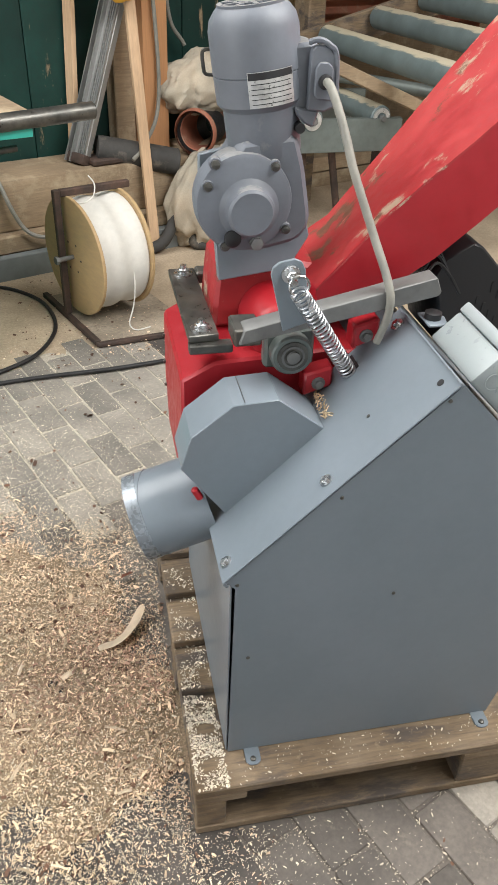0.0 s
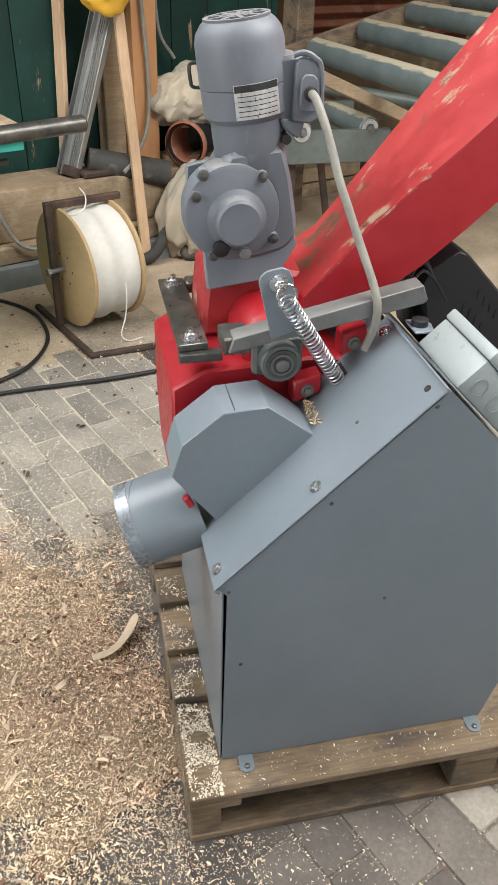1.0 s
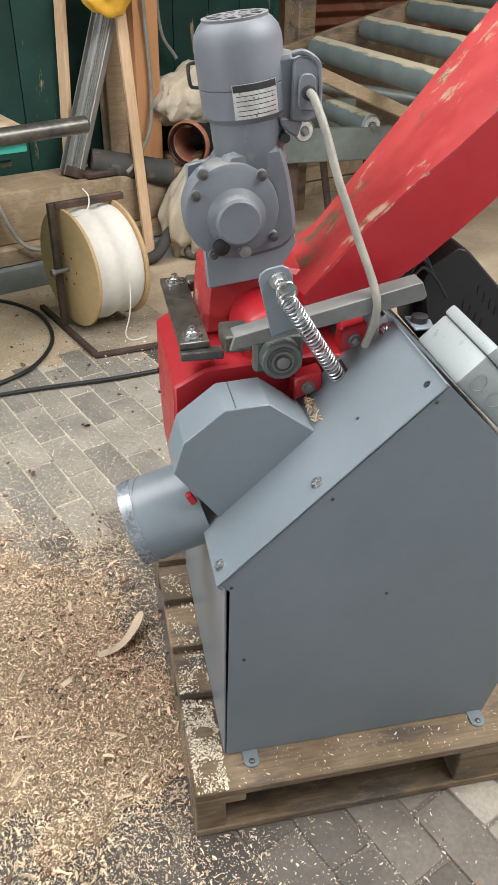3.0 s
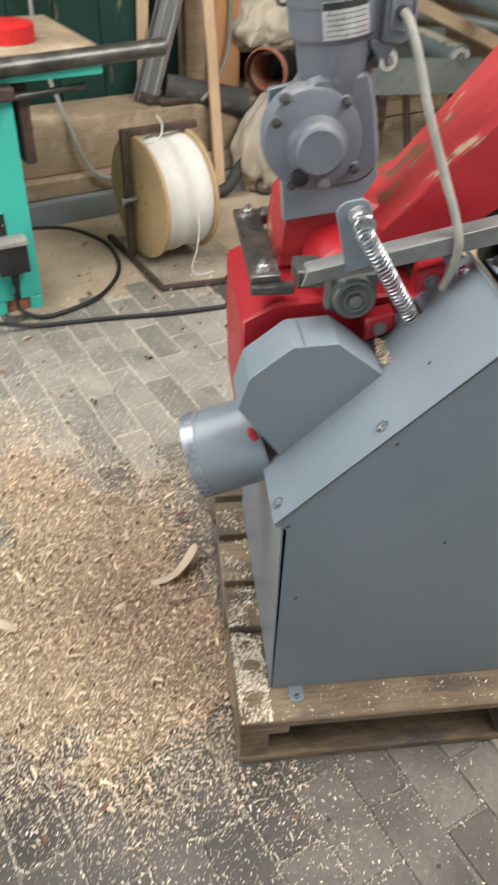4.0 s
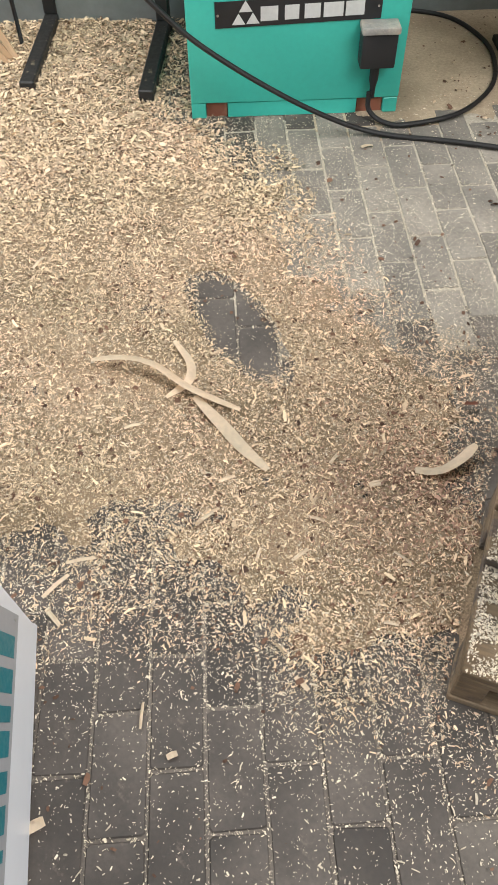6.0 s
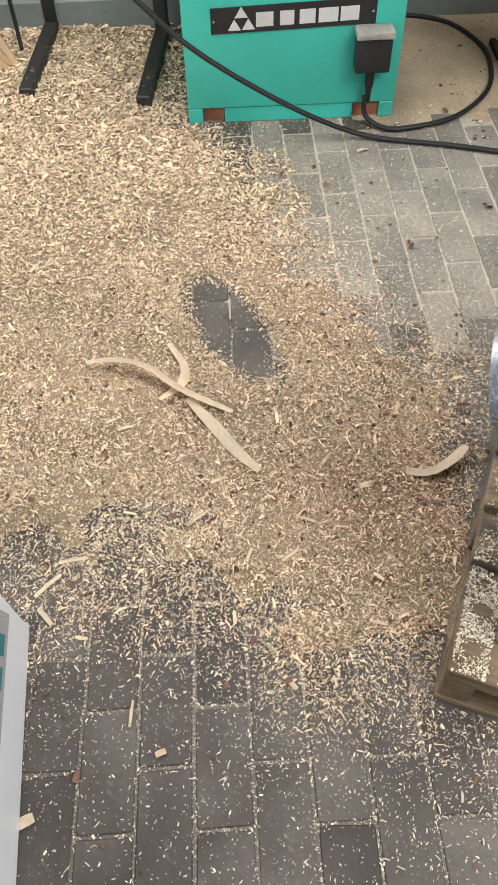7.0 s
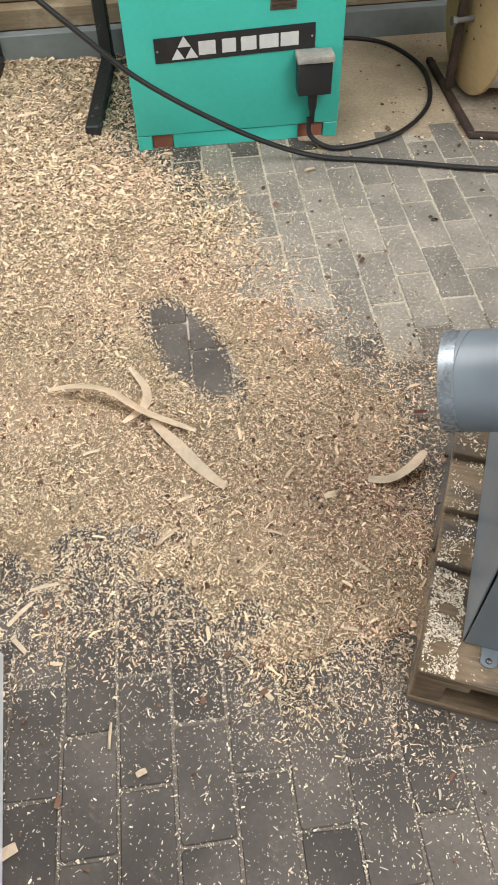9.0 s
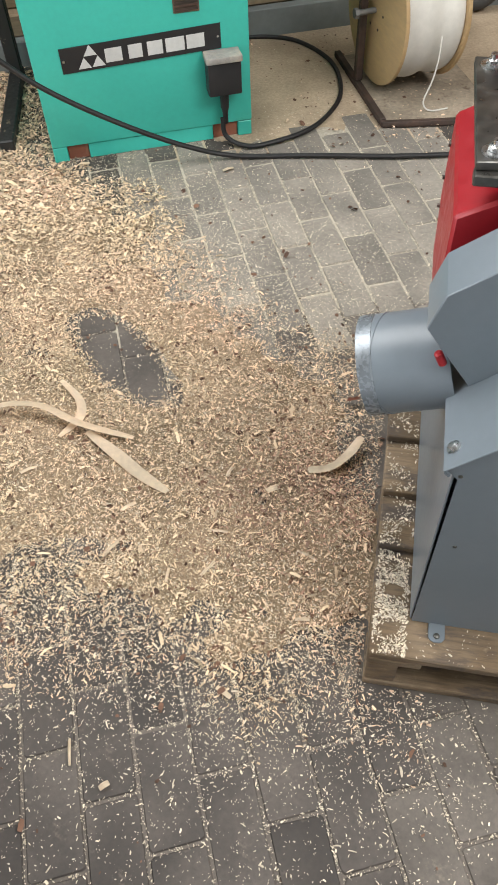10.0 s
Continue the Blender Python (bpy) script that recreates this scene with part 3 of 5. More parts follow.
def chute(top_only):
    bm = bmesh.new()
    rings = []
    prof = [((0.262, 0.962), (0.258, 0.985), (0.245, 0.952)), ((0.33, 0.972), (0.311, 1.043), (0.350, 1.022)), ((0.416, 0.999), (0.358, 1.099), (0.410, 1.098)), ((0.463, 1.030), (0.420, 1.155), (0.452, 1.150)), ((0.531, 1.089), (0.494, 1.218), (0.558, 1.286)), ((0.583, 1.137), (0.551, 1.270), (0.655, 1.400)), ((0.80, 1.337), (0.80, 1.495), (0.90, 1.69)), ((1.10, 1.61), (1.10, 1.765), (1.22, 2.06))]
    for lo, hi, bk in prof:
        rings.append([bm.verts.new((lo[0], F0, lo[1])), bm.verts.new((hi[0], F0, hi[1])), bm.verts.new((bk[0], F1, bk[1])), bm.verts.new((lo[0] + 0.03, F1, lo[1] - 0.03))])
    for p, q in zip(rings, rings[1:]):
        for i in range(4):
            if top_only != (i == 1):
                continue
            j = (i + 1) % 4
            bm.faces.new((p[i], p[j], q[j], q[i]))
    if not top_only:
        bm.faces.new(rings[0])
    bmesh.ops.recalc_face_normals(bm, faces=list(bm.faces))
    bmesh.ops.solidify(bm, geom=list(bm.faces), thickness=0.004)
    return bm


fc = part("feed_chute", chute(False), RED, mach, "red steel feed chute with scuffed and flaking paint", smooth=0)
part("top_sheet", chute(True), RED_WORN, fc, "scuffed and flaking top sheet", smooth=60)

# gear motor
GC = (0.145, 1.112)
gm = part("gear_motor", bm_join(bm_lathe([(0, 0.072), (0.003, 0.078), (0.010, 0.0805), (0.030, 0.0815), (0.055, 0.079)], (GC[0], 0.420, GC[1]), (GC[0], 1, GC[1]), 44)), GREY_DUSTY, mach, "grey geared feed motor")
part("cap", bm_lathe([(-0.004, 0.056), (0.002, 0.050), (0.006, 0.043), (0.010, 0.040), (0.024, 0.0385), (0.028, 0.034)], (0.152, 0.422, 1.103), (0.152, -1, 1.103), 40), GREY_DUSTY, gm)
part("case", bm_prism([(0.135, 1.030), (0.177, 1.029), (0.235, 1.043), (0.251, 1.056), (0.259, 1.075), (0.257, 1.098), (0.243, 1.168), (0.228, 1.215), (0.140, 1.205), (0.105, 1.150)], "y", 0.428, 0.53, 0.008), GREY_DUSTY, gm, smooth=40)
for bx, bz in ((0.096, 1.176), (0.084, 1.142), (0.192, 1.171), (0.215, 1.069), (0.113, 1.043)):
    lug = part("lug", bm_lathe([(0, 0.0105), (0.012, 0.0098), (0.013, 0.0085)], (bx, 0.432, bz), (bx, -1, bz), 18), GREY_DUSTY, gm)
    part("screw", bm_join(bm_lathe([(0, 0.0075), (0.004, 0.0070), (0.005, 0.005)], (bx, 0.4185, bz), (bx, -1, bz), 14), bm_box(bx - 0.006, 0.4125, bz - 0.0009, bx + 0.006, 0.4134, bz + 0.0009)), DARK_STEEL, lug)
part("plug", bm_lathe([(0, 0.014), (0.008, 0.014), (0.010, 0.011)], (0.125, 0.419, 1.057), (0.125, -1, 1.057), 24), RUBBER, gm)
part("plug", bm_lathe([(0, 0.013), (0.002, 0.013), (0.002, 0.011), (0.009, 0.011), (0.010, 0.009)], (0.166, 0.419, 1.047), (0.166, -1, 1.047), 6), STEEL, gm)
part("mount_plate", bm_prism([(0.106, 0.975), (0.229, 0.992), (0.262, 1.050), (0.250, 1.09), (0.097, 1.065)], "y", 0.436, 0.456, 0.002), GREY, gm)
part("back_plate", bm_prism([(0.085, 1.13), (0.085, 1.163), (0.150, 1.177), (0.21, 1.18), (0.21, 1.05), (0.10, 1.05)], "y", 0.53, 0.545, 0.002), GREY, gm)
MB, MT = Vector((0.193, 0.485, 1.150)), Vector((0.158, 0.485, 1.390))
part("motor_neck", bm_lathe([(0, 0.046), (0.024, 0.047), (0.027, 0.058), (0.030, 0.0595), (0.072, 0.0605), (0.105, 0.0605)], MB, MT, 36), GREY_DUSTY, gm)
md = (MT - MB).normalized()
mlen = (MT - MB).length
motor = part("motor_body", bm_lathe([(0.098, 0.057), (0.104, 0.064), (0.110, 0.0690), (0.150, 0.0695), (0.1515, 0.0680), (0.153, 0.0700), (0.212, 0.0695), (0.226, 0.066), (0.237, 0.058), (0.242, 0.052)], MB, MT, 44), GREY_DUSTY, gm)
# fan grille: ring, hub and spokes over a flat black disc for the shaded well
tq = md.to_track_quat("Z", "Y").to_matrix().to_4x4()
tq.translation = MB + md * 0.242
well = part("fan_well", bm_move(bm_lathe([(0, 0.049), (0.0015, 0.049)], (0, 0, 0), (0, 0, 1), 32), tq), RUBBER, gm)
spokes = [bm_lathe([(0, 0.052), (0.004, 0.052), (0.004, 0.044), (0, 0.044)], (0, 0, 0), (0, 0, 1), 32, cap=False), bm_lathe([(0, 0.026), (0.0045, 0.026), (0.0045, 0.021), (0, 0.021)], (0, 0, 0), (0, 0, 1), 28, cap=False), bm_lathe([(0, 0.010), (0.0045, 0.010)], (0, 0, 0), (0, 0, 1), 20)]
for k in range(9):
    spokes.append(bm_move(bm_box(0.008, -0.0032, 0.0005, 0.048, 0.0032, 0.0045), Matrix.Rotation(k * 0.698, 4, "Z")))
part("fan_grille", bm_move(bm_join(*spokes), tq), GREY_DUSTY, gm)
# name plate bent round the body
mrot = Matrix.Translation(MB) @ md.to_track_quat("Z", "Y").to_matrix().to_4x4()


def on_motor(deg0, deg1, h0, h1, r, n=10):
    bm = bmesh.new()
    inv = mrot.inverted().to_3x3()
    fy = inv @ Vector((0, -1, 0))
    base = math.atan2(fy.y, fy.x)
    sx = inv @ Vector((1, 0, 0))
    sgn = 1 if (Vector((-math.sin(base), math.cos(base), 0)).dot(sx)) > 0 else -1
    rows = []
    for i in range(n + 1):
        t = base + sgn * radians(deg0 + (deg1 - deg0) * i / n)
        rows.append([bm.verts.new(mrot @ Vector((r * math.cos(t), r * math.sin(t), h))) for h in (h0, h1)])
    for p, q in zip(rows, rows[1:]):
        bm.faces.new((p[0], q[0], q[1], p[1]))
    bmesh.ops.recalc_face_normals(bm, faces=list(bm.faces))
    return bm


plate = part("name_plate", on_motor(-24, 36, 0.111, 0.161, 0.0712), PLATE, motor, "metal rating plate with unreadable small print")
part("header_bar", on_motor(-23, 35, 0.150, 0.160, 0.0715), BLACK_LABEL, motor)
for hh in (0.1155, 0.1225, 0.1295, 0.1365, 0.1435):
    part("print_line", on_motor(-20, 32, hh, hh + 0.0012, 0.0715), BLACK_LABEL, motor)
tb = part("terminal_box", bm_prism([(0.205, 1.250), (0.262, 1.246), (0.276, 1.256), (0.272, 1.325), (0.262, 1.338), (0.247, 1.345), (0.210, 1.340)], "y", 0.442, 0.520, 0.006), GREY_DUSTY, gm)
part("box_lid", bm_prism([(0.240, 1.252), (0.268, 1.248), (0.286, 1.257), (0.281, 1.326), (0.270, 1.341), (0.250, 1.343), (0.240, 1.335)], "y", 0.430, 0.4415, 0.003), GREY_DUSTY, tb)
part("gland_boss", bm_prism([(0.252, 1.268), (0.274, 1.266), (0.278, 1.275), (0.276, 1.312), (0.268, 1.320), (0.254, 1.320), (0.248, 1.312), (0.248, 1.276)], "y", 0.424, 0.4295, 0.002), GREY_DUSTY, tb)
part("lid_rib", bm_tube(smooth_path([(0.238, 0.437, 1.345), (0.252, 0.432, 1.349), (0.268, 0.431, 1.343), (0.281, 0.432, 1.326), (0.286, 0.434, 1.258)], 5), 0.0045, 8), GREY_DUSTY, tb)
part("box_foot", bm_prism([(0.222, 1.255), (0.262, 1.250), (0.254, 1.224), (0.240, 1.230), (0.226, 1.243)], "y", 0.436, 0.47, 0.003), GREY_DUSTY, tb)
part("gland", bm_lathe([(0, 0.011), (0.004, 0.011), (0.005, 0.009)], (0.264, 0.4235, 1.293), (0.264, -1, 1.293), 18), BLACK, tb)
part("stub", bm_rod((0.232, 0.45, 1.225), (0.232, 0.43, 1.225), 0.008, 10), RUBBER, tb)
part("side_handle", bm_tube(smooth_path([(0.110, 0.50, 1.290), (0.093, 0.50, 1.291), (0.089, 0.50, 1.30), (0.087, 0.50, 1.318), (0.090, 0.50, 1.325), (0.104, 0.50, 1.326)], 4), 0.003, 6), DARK_STEEL, gm)
part("motor_cable", bm_tube(smooth_path([(0.263, 0.430, 1.295), (0.268, 0.408, 1.289), (0.277, 0.385, 1.261), (0.287, 0.365, 1.224), (0.297, 0.345, 1.183), (0.313, 0.325, 1.136), (0.330, 0.305, 1.088), (0.345, 0.280, 1.043), (0.352, 0.265, 1.012), (0.354, 0.265, 0.985), (0.351, 0.268, 0.958), (0.343, 0.272, 0.925)], 8), 0.0068, 12), CABLE_GREY, mach, "dusty grey cable")

# angle bracket and junction box on the right slope
br = part("angle_bracket", bm_prism([(0.413, 0.235), (0.446, 0.235), (0.452, 0.265), (0.440, 0.285), (0.413, 0.285)], "z", 0.965, 0.969, 0.001), GREY, mach)
part("nut", bm_lathe([(0, 0.014), (0.010, 0.014), (0.011, 0.010)], (0.430, 0.262, 0.969), (0.430, 0.262, 2), 20), RUBBER, br)


def on_right(u0, u1, v0, v1, h0, h1, bevel=0.0, seg=2):
    bm = bm_box(u0, v0, h0, u1, v1, h1)
    if bevel:
        bmesh.ops.bevel(bm, geom=list(bm.edges), offset=bevel, segments=seg, affect="EDGES", profile=0.5)
    for w in bm.verts:
        u, v, h = w.co
        w.co = (0.409 + u * S + h * S, v, 0.959 - u * S + h * S)
    return bm


jb = part("junction_box", on_right(0.012, 0.20, 0.085, 0.235, 0.0, 0.060, 0.005), BOX_GREY, mach, "light grey plastic junction box")
part("box_cover", on_right(0.010, 0.202, 0.083, 0.237, 0.0605, 0.080, 0.004), BOX_GREY, jb)
for uu, hh in ((0.040, 0.026), (0.085, 0.026)):
    c = Vector((0.409 + uu * S + hh * S, 0.0843, 0.959 - uu * S + hh * S))
    part("knock_out", bm_lathe([(0, 0.014), (0.0012, 0.014), (0.0012, 0.0128), (0, 0.0128)], c, c + Vector((0, -1, 0)), 24, cap=False), BOX_GREY, jb)
# drive motor with a slotted black cowl behind the chute
cw = part("motor_cowl", bm_prism([(0.56, 0.80), (0.515, 0.960), (0.530, 0.990), (0.580, 1.020), (0.600, 1.012), (0.72, 0.895), (0.78, 0.72), (0.78, 0.66)], "y", 0.45, 0.64, 0.004), BLACK, mach, "black slotted motor cowl", smooth=40)
# Thin black plates stand for the shade inside the cowl's slots.
for i in range(4):
    for j in range(2):
        cx, cz = 0.610 + i * 0.015 + j * 0.026, 0.905 - i * 0.015 + j * 0.026
        part("vent_slot", bm_box(cx - 0.002, 0.4485, cz - 0.010, cx + 0.004, 0.4495, cz + 0.010), RUBBER, cw)
for off in (0.0, 0.012, 0.024):
    part("wire", bm_tube(smooth_path([(0.45, 0.36 + off, 1.0), (0.49, 0.40 + off, 1.005 + off), (0.53, 0.42, 0.97), (0.56, 0.43, 0.93)], 6), 0.003, 6), BLACK, mach)

# ---------------------------------------------------------------- teal saw cabinet
saw = thing("saw_cabinet", pose(0.205, 2.14, 0), "teal steel machine cabinet with black badge and socket", "woodworking machine")
part("body", bm_join(bm_box(0, 0.0, 0.055, 0.713, 0.62, 0.84, 0.006, 2), bm_box(0.125, 0.006, 0.0, 0.570, 0.60, 0.0545, 0.002)), TEAL, saw)
for x0, x1 in ((0.0, 0.050), (0.662, 0.711)):
    part("foot", bm_box(x0, 0.002, 0.0, x1, 0.12, 0.054, 0.003), TEAL, saw)
for x0, x1 in ((0.051, 0.124), (0.571, 0.661)):
    part("rust_gap", bm_box(x0, 0.014, 0.0, x1, 0.12, 0.0535, 0.002), CLAY, saw, "rusty gap in the plinth")


def tilted(x0, z0, x1, z1, y0, y1):
    """A flat piece on the cabinet's front that follows the slight slant of the badge."""
    return bm_prism([(x, z + 0.031 * (x - 0.093)) for x, z in ((x0, z0), (x1, z0), (x1, z1), (x0, z1))], "y", y0, y1)


badge = part("badge", tilted(0.093, 0.304, 0.617, 0.382, -0.004, -0.0005), BLACK_LABEL, saw, "black badge with white marks")
for x0, x1 in ((0.236, 0.291), (0.312, 0.357), (0.374, 0.424), (0.434, 0.496), (0.503, 0.562)):
    part("mark", tilted(x0, 0.319, x1, 0.362, -0.0055, -0.0042), WHITE_PRINT, badge)
for x0, z0 in ((0.146, 0.314), (0.191, 0.316), (0.1685, 0.352)):
    part("mark", bm_prism([(x0, z0), (x0 + 0.042, z0 + 0.001), (x0 + 0.021, z0 + 0.034)], "y", -0.0055, -0.0042), WHITE_PRINT, badge)
for x0 in (0.102, 0.606):
    part("rivet", bm_rod((x0, -0.0042, 0.343 + 0.031 * (x0 - 0.093)), (x0, -0.007, 0.343 + 0.031 * (x0 - 0.093)), 0.004, 10), ZINC, badge)
sock = part("socket", bm_box(0.556, -0.062, 0.186, 0.670, -0.0005, 0.296, 0.006, 2), BLACK, saw, "black wall socket with a dusty grey lid")
part("lid", bm_box(0.552, -0.070, 0.2965, 0.674, -0.001, 0.318, 0.004, 2), DUSTY_LID, sock)
part("plug", bm_lathe([(0, 0.016), (0.05, 0.015), (0.07, 0.010), (0.11, 0.009)], (0.612, -0.030, 0.186), (0.612, -0.034, 0.0), 16), RUBBER, sock)
part("cover_plate", bm_box(0.078, -0.003, 0.547, 0.432, -0.0005, 0.602, 0.001), BLACK_LABEL, saw)
vent = part("vent", bm_box(0.470, -0.004, 0.443, 0.554, -0.0005, 0.556, 0.001), OLD_WOOD, saw)
for i in range(9):
    part("slat", bm_box(0.475, -0.008, 0.450 + i * 0.0113, 0.549, -0.0042, 0.456 + i * 0.0113), IRON, vent)
panel = part("switch_panel", bm_box(0.035, -0.012, 0.655, 0.500, -0.0005, 0.775, 0.003), BLACK_LABEL, saw)
part("frame", bm_join(bm_box(0.025, -0.015, 0.645, 0.510, -0.0125, 0.654), bm_box(0.025, -0.015, 0.776, 0.510, -0.0125, 0.785), bm_box(0.025, -0.015, 0.6545, 0.0345, -0.0125, 0.7755), bm_box(0.5005, -0.015, 0.6545, 0.510, -0.0125, 0.7755)), ALU, panel)
for x0 in (0.12, 0.25, 0.38):
    part("knob", bm_lathe([(0, 0.022), (0.02, 0.020), (0.023, 0.016)], (x0, -0.0122, 0.715), (x0, -1, 0.715), 20), RUBBER, panel)
part("button", bm_lathe([(0, 0.012), (0.008, 0.012)], (0.42, -0.0005, 0.625), (0.42, -1, 0.625), 16), RUBBER, saw)
part("table", bm_box(-0.25, -0.06, 0.8405, 1.02, 0.55, 0.905, 0.004, 2), TEAL, saw)
part("table_top", bm_box(-0.25, -0.06, 0.9055, 1.02, 0.55, 0.925, 0.004, 2), DUSTY_WOOD, saw, "dusty wooden table top")
part("guide_bar", bm_rod((-0.2, -0.11, 0.870), (1.255, -0.05, 0.905), 0.030, 24, 0.006), DARK_STEEL, saw, "grey steel guide bar")
part("bar_bracket", bm_box(0.62, -0.11, 0.80, 0.70, -0.0005, 0.838, 0.004), IRON, saw)
part("handle", bm_rod((0.64, -0.04, 0.79), (0.98, 0.02, 0.79), 0.012, 12), DARK_STEEL, saw)
part("upright", bm_box(0.735, 0.02, 0.55, 0.775, 0.10, 0.838, 0.004), IRON, saw)
part("red_box", bm_lathe([(0, 0.10), (0.05, 0.10), (0.055, 0.09)], (0.76, 0.15, 0.9255), (0.76, 0.15, 2), 28), RED_PLASTIC, saw, "round red guard")

# cables on the floor
single("power_cable", bm_tube(smooth_path([(-0.02, 2.0, 0.58), (0.09, 2.0, 0.47), (0.23, 2.0, 0.335), (0.425, 2.0, 0.200), (0.64, 2.0, 0.08), (0.83, 1.99, 0.014), (1.08, 1.925, 0.012), (1.40, 1.83, 0.012), (1.75, 1.78, 0.012), (2.2, 1.86, 0.012)], 8), 0.0085, 10), RUBBER,
       "thick black rubber cable across the floor", "cable")
single("power_cable", bm_tube(smooth_path([(0.805, 2.10, 0.10), (0.81, 2.09, 0.04), (0.86, 2.055, 0.014), (0.94, 2.04, 0.012), (1.13, 2.10, 0.012), (1.28, 2.26, 0.012), (1.34, 2.45, 0.012), (1.335, 2.62, 0.012), (1.25, 2.80, 0.012), (1.10, 2.875, 0.012), (0.95, 2.86, 0.012)], 8), 0.0085, 10), RUBBER,
       "looped black rubber cable beside the teal cabinet", "cable")

# black floor stands beside the cabinet
stand = thing("support_stand", pose(0.045, 2.28, 0, 0, 0, -6), "black steel support stand with a flat foot", "stand", group="stands by the wall")
part("foot_bar", bm_box(-0.027, -0.02, 0.0, 0.027, 0.56, 0.045, 0.005), DUSTY_BLACK, stand)
part("post", bm_box(-0.025, 0.50, 0.0455, 0.025, 0.55, 0.95, 0.004), DUSTY_BLACK, stand)
copy_thing(stand, pose(-0.385, 2.37, 0, 0, 0, -4))
single("floor_cable", bm_tube(smooth_path([(-0.50, 2.80, 0.60), (-0.47, 2.76, 0.30), (-0.46, 2.74, 0.12), (-0.45, 2.70, 0.015)], 6), 0.008, 8), RUBBER, "thin black cable hanging to the floor", "cable")

# sawn strips leaning in the corner
r2 = random.Random(11)
strip = single("wooden_strip", bm_box(-0.011, -0.006, 0, 0.011, 0.006, 1.1, 0.001), RAW_WOOD, "pale sawn wooden strip leaning in a bundle", "strip of wood", group="strips leaning in the corner")
strip.matrix_world = pose(-0.45, 2.58, 0.005, -14, -24, 10)
for i in range(13):
    copy_thing(strip, pose(-0.475 - 0.022 * i + 0.02 * r2.random(), 2.55 + 0.05 * r2.random(), 0.005, -12 - 5 * r2.random(), -30 - 7 * r2.random() + i * 1.4, 10 + 12 * r2.random()))

# ---------------------------------------------------------------- cord reel on its iron frame
reel = thing("cord_reel", pose(1.385, 2.065, 0, 0, 0, 0), "plywood drum of white cord on a rusty iron frame", "cable reel")
part("base_plate", bm_prism([(0.02, 0.0), (0.43, -0.088), (0.43, 0.54), (0.02, 0.54)], "z", 0.003, 0.012, 0.002), DUSTY_BOARD, reel, "dusty base board")
part("base_rail", bm_box(-0.010, 0.0, 0.003, 0.016, 0.56, 0.026, 0.003), IRON, reel)
part("base_rail", bm_prism([(-0.010, -0.003), (-0.004, -0.024), (0.44, -0.120), (0.44, -0.098)], "z", 0.003, 0.024, 0.002), IRON, reel)
part("upright", bm_box(-0.008, 0.290, 0.0265, 0.020, 0.318, 0.560, 0.003), IRON, reel)
part("top_bar", bm_box(0.0205, 0.290, 0.532, 0.33, 0.318, 0.560, 0.003), IRON, reel)
drum_turn = Matrix.Translation((0.012, 0.272, 0.285)) @ Matrix.Rotation(radians(5), 4, "Z")


def turned(profile, n, cap=True):
    return bm_move(bm_lathe(profile, (0, 0, 0), (1, 0, 0), n, cap), drum_turn)


for h in (0.030, 0.262):
    f = part("flange", turned([(h, 0.247), (h + 0.002, 0.249), (h + 0.012, 0.249), (h + 0.014, 0.247)], 64), PLY, reel, "round plywood flange")
    if h < 0.1:
        for k in range(6):
            t = k * 1.047
            c = drum_turn @ Vector((h, 0.065 * math.cos(t), 0.065 * math.sin(t)))
            part("nail", bm_lathe([(0, 0.005), (0.001, 0.005)], c, c + drum_turn.to_3x3() @ Vector((-1, 0, 0)), 8), IRON, f)
wind = part("cord_winding", turned([(0.0465 + 0.215 * i / 60, 0.228 + 0.0016 * (i % 2) - 0.005 * math.sin(i * 0.21)) for i in range(61)], 64), CORD, reel, "even winding of white cord", smooth=60)
part("axle", turned([(-0.045, 0.010), (0.31, 0.010)], 12), STEEL, reel)
part("nut", turned([(-0.052, 0.018), (-0.038, 0.018)], 6), STEEL, reel)
part("loose_end", bm_tube(smooth_path([(0.205, 0.040, 0.27), (0.200, 0.030, 0.20), (0.190, 0.035, 0.12), (0.165, 0.03, 0.05), (0.19, 0.02, 0.018), (0.26, 0.02, 0.016)], 6), 0.003, 8), CORD, reel)
part("loose_end", bm_tube(smooth_path([(0.150, 0.300, 0.600), (0.165, 0.280, 0.570), (0.150, 0.262, 0.530), (0.110, 0.25, 0.512), (0.07, 0.25, 0.512)], 6), 0.003, 8), CORD, reel)

# ---------------------------------------------------------------- by the green wall
single("timber_post", bm_box(2.195, 3.10, 0.415, 2.332, 3.28, 3.39, 0.006, 2), ORANGE_WOOD, "squared orange-brown timber post by the green wall", "post")
single("post_back", bm_box(2.08, 3.20, 0.415, 2.19, 3.30, 3.39, 0.006), DUSTY_WOOD, "dark dusty timber behind the post", "post")


def leaning(name, a, b, w, d, mat, label, category, turn=0):
    """A straight length from foot a to head b, w wide and d deep."""
    a, b = Vector(a), Vector(b)
    length = (b - a).length
    q = (b - a).to_track_quat("Z", "Y").to_matrix().to_4x4() @ Matrix.Rotation(radians(turn), 4, "Z")
    ob = single(name, bm_box(-w / 2, -d / 2, 0, w / 2, d / 2, length, 0.002), mat, label, category)
    ob.matrix_world = Matrix.Translation(a) @ q
    return ob


leaning("leaning_batten", (2.09, 2.848, 0.012), (2.125, 3.14, 1.50), 0.050, 0.026, RAW_WOOD, "pale planed batten leaning against the post", "batten", 0)
leaning("leaning_batten", (1.86, 3.26, 0.44), (1.96, 3.27, 2.2), 0.075, 0.025, RAW_WOOD, "pale board standing against the green wall", "board", 0)
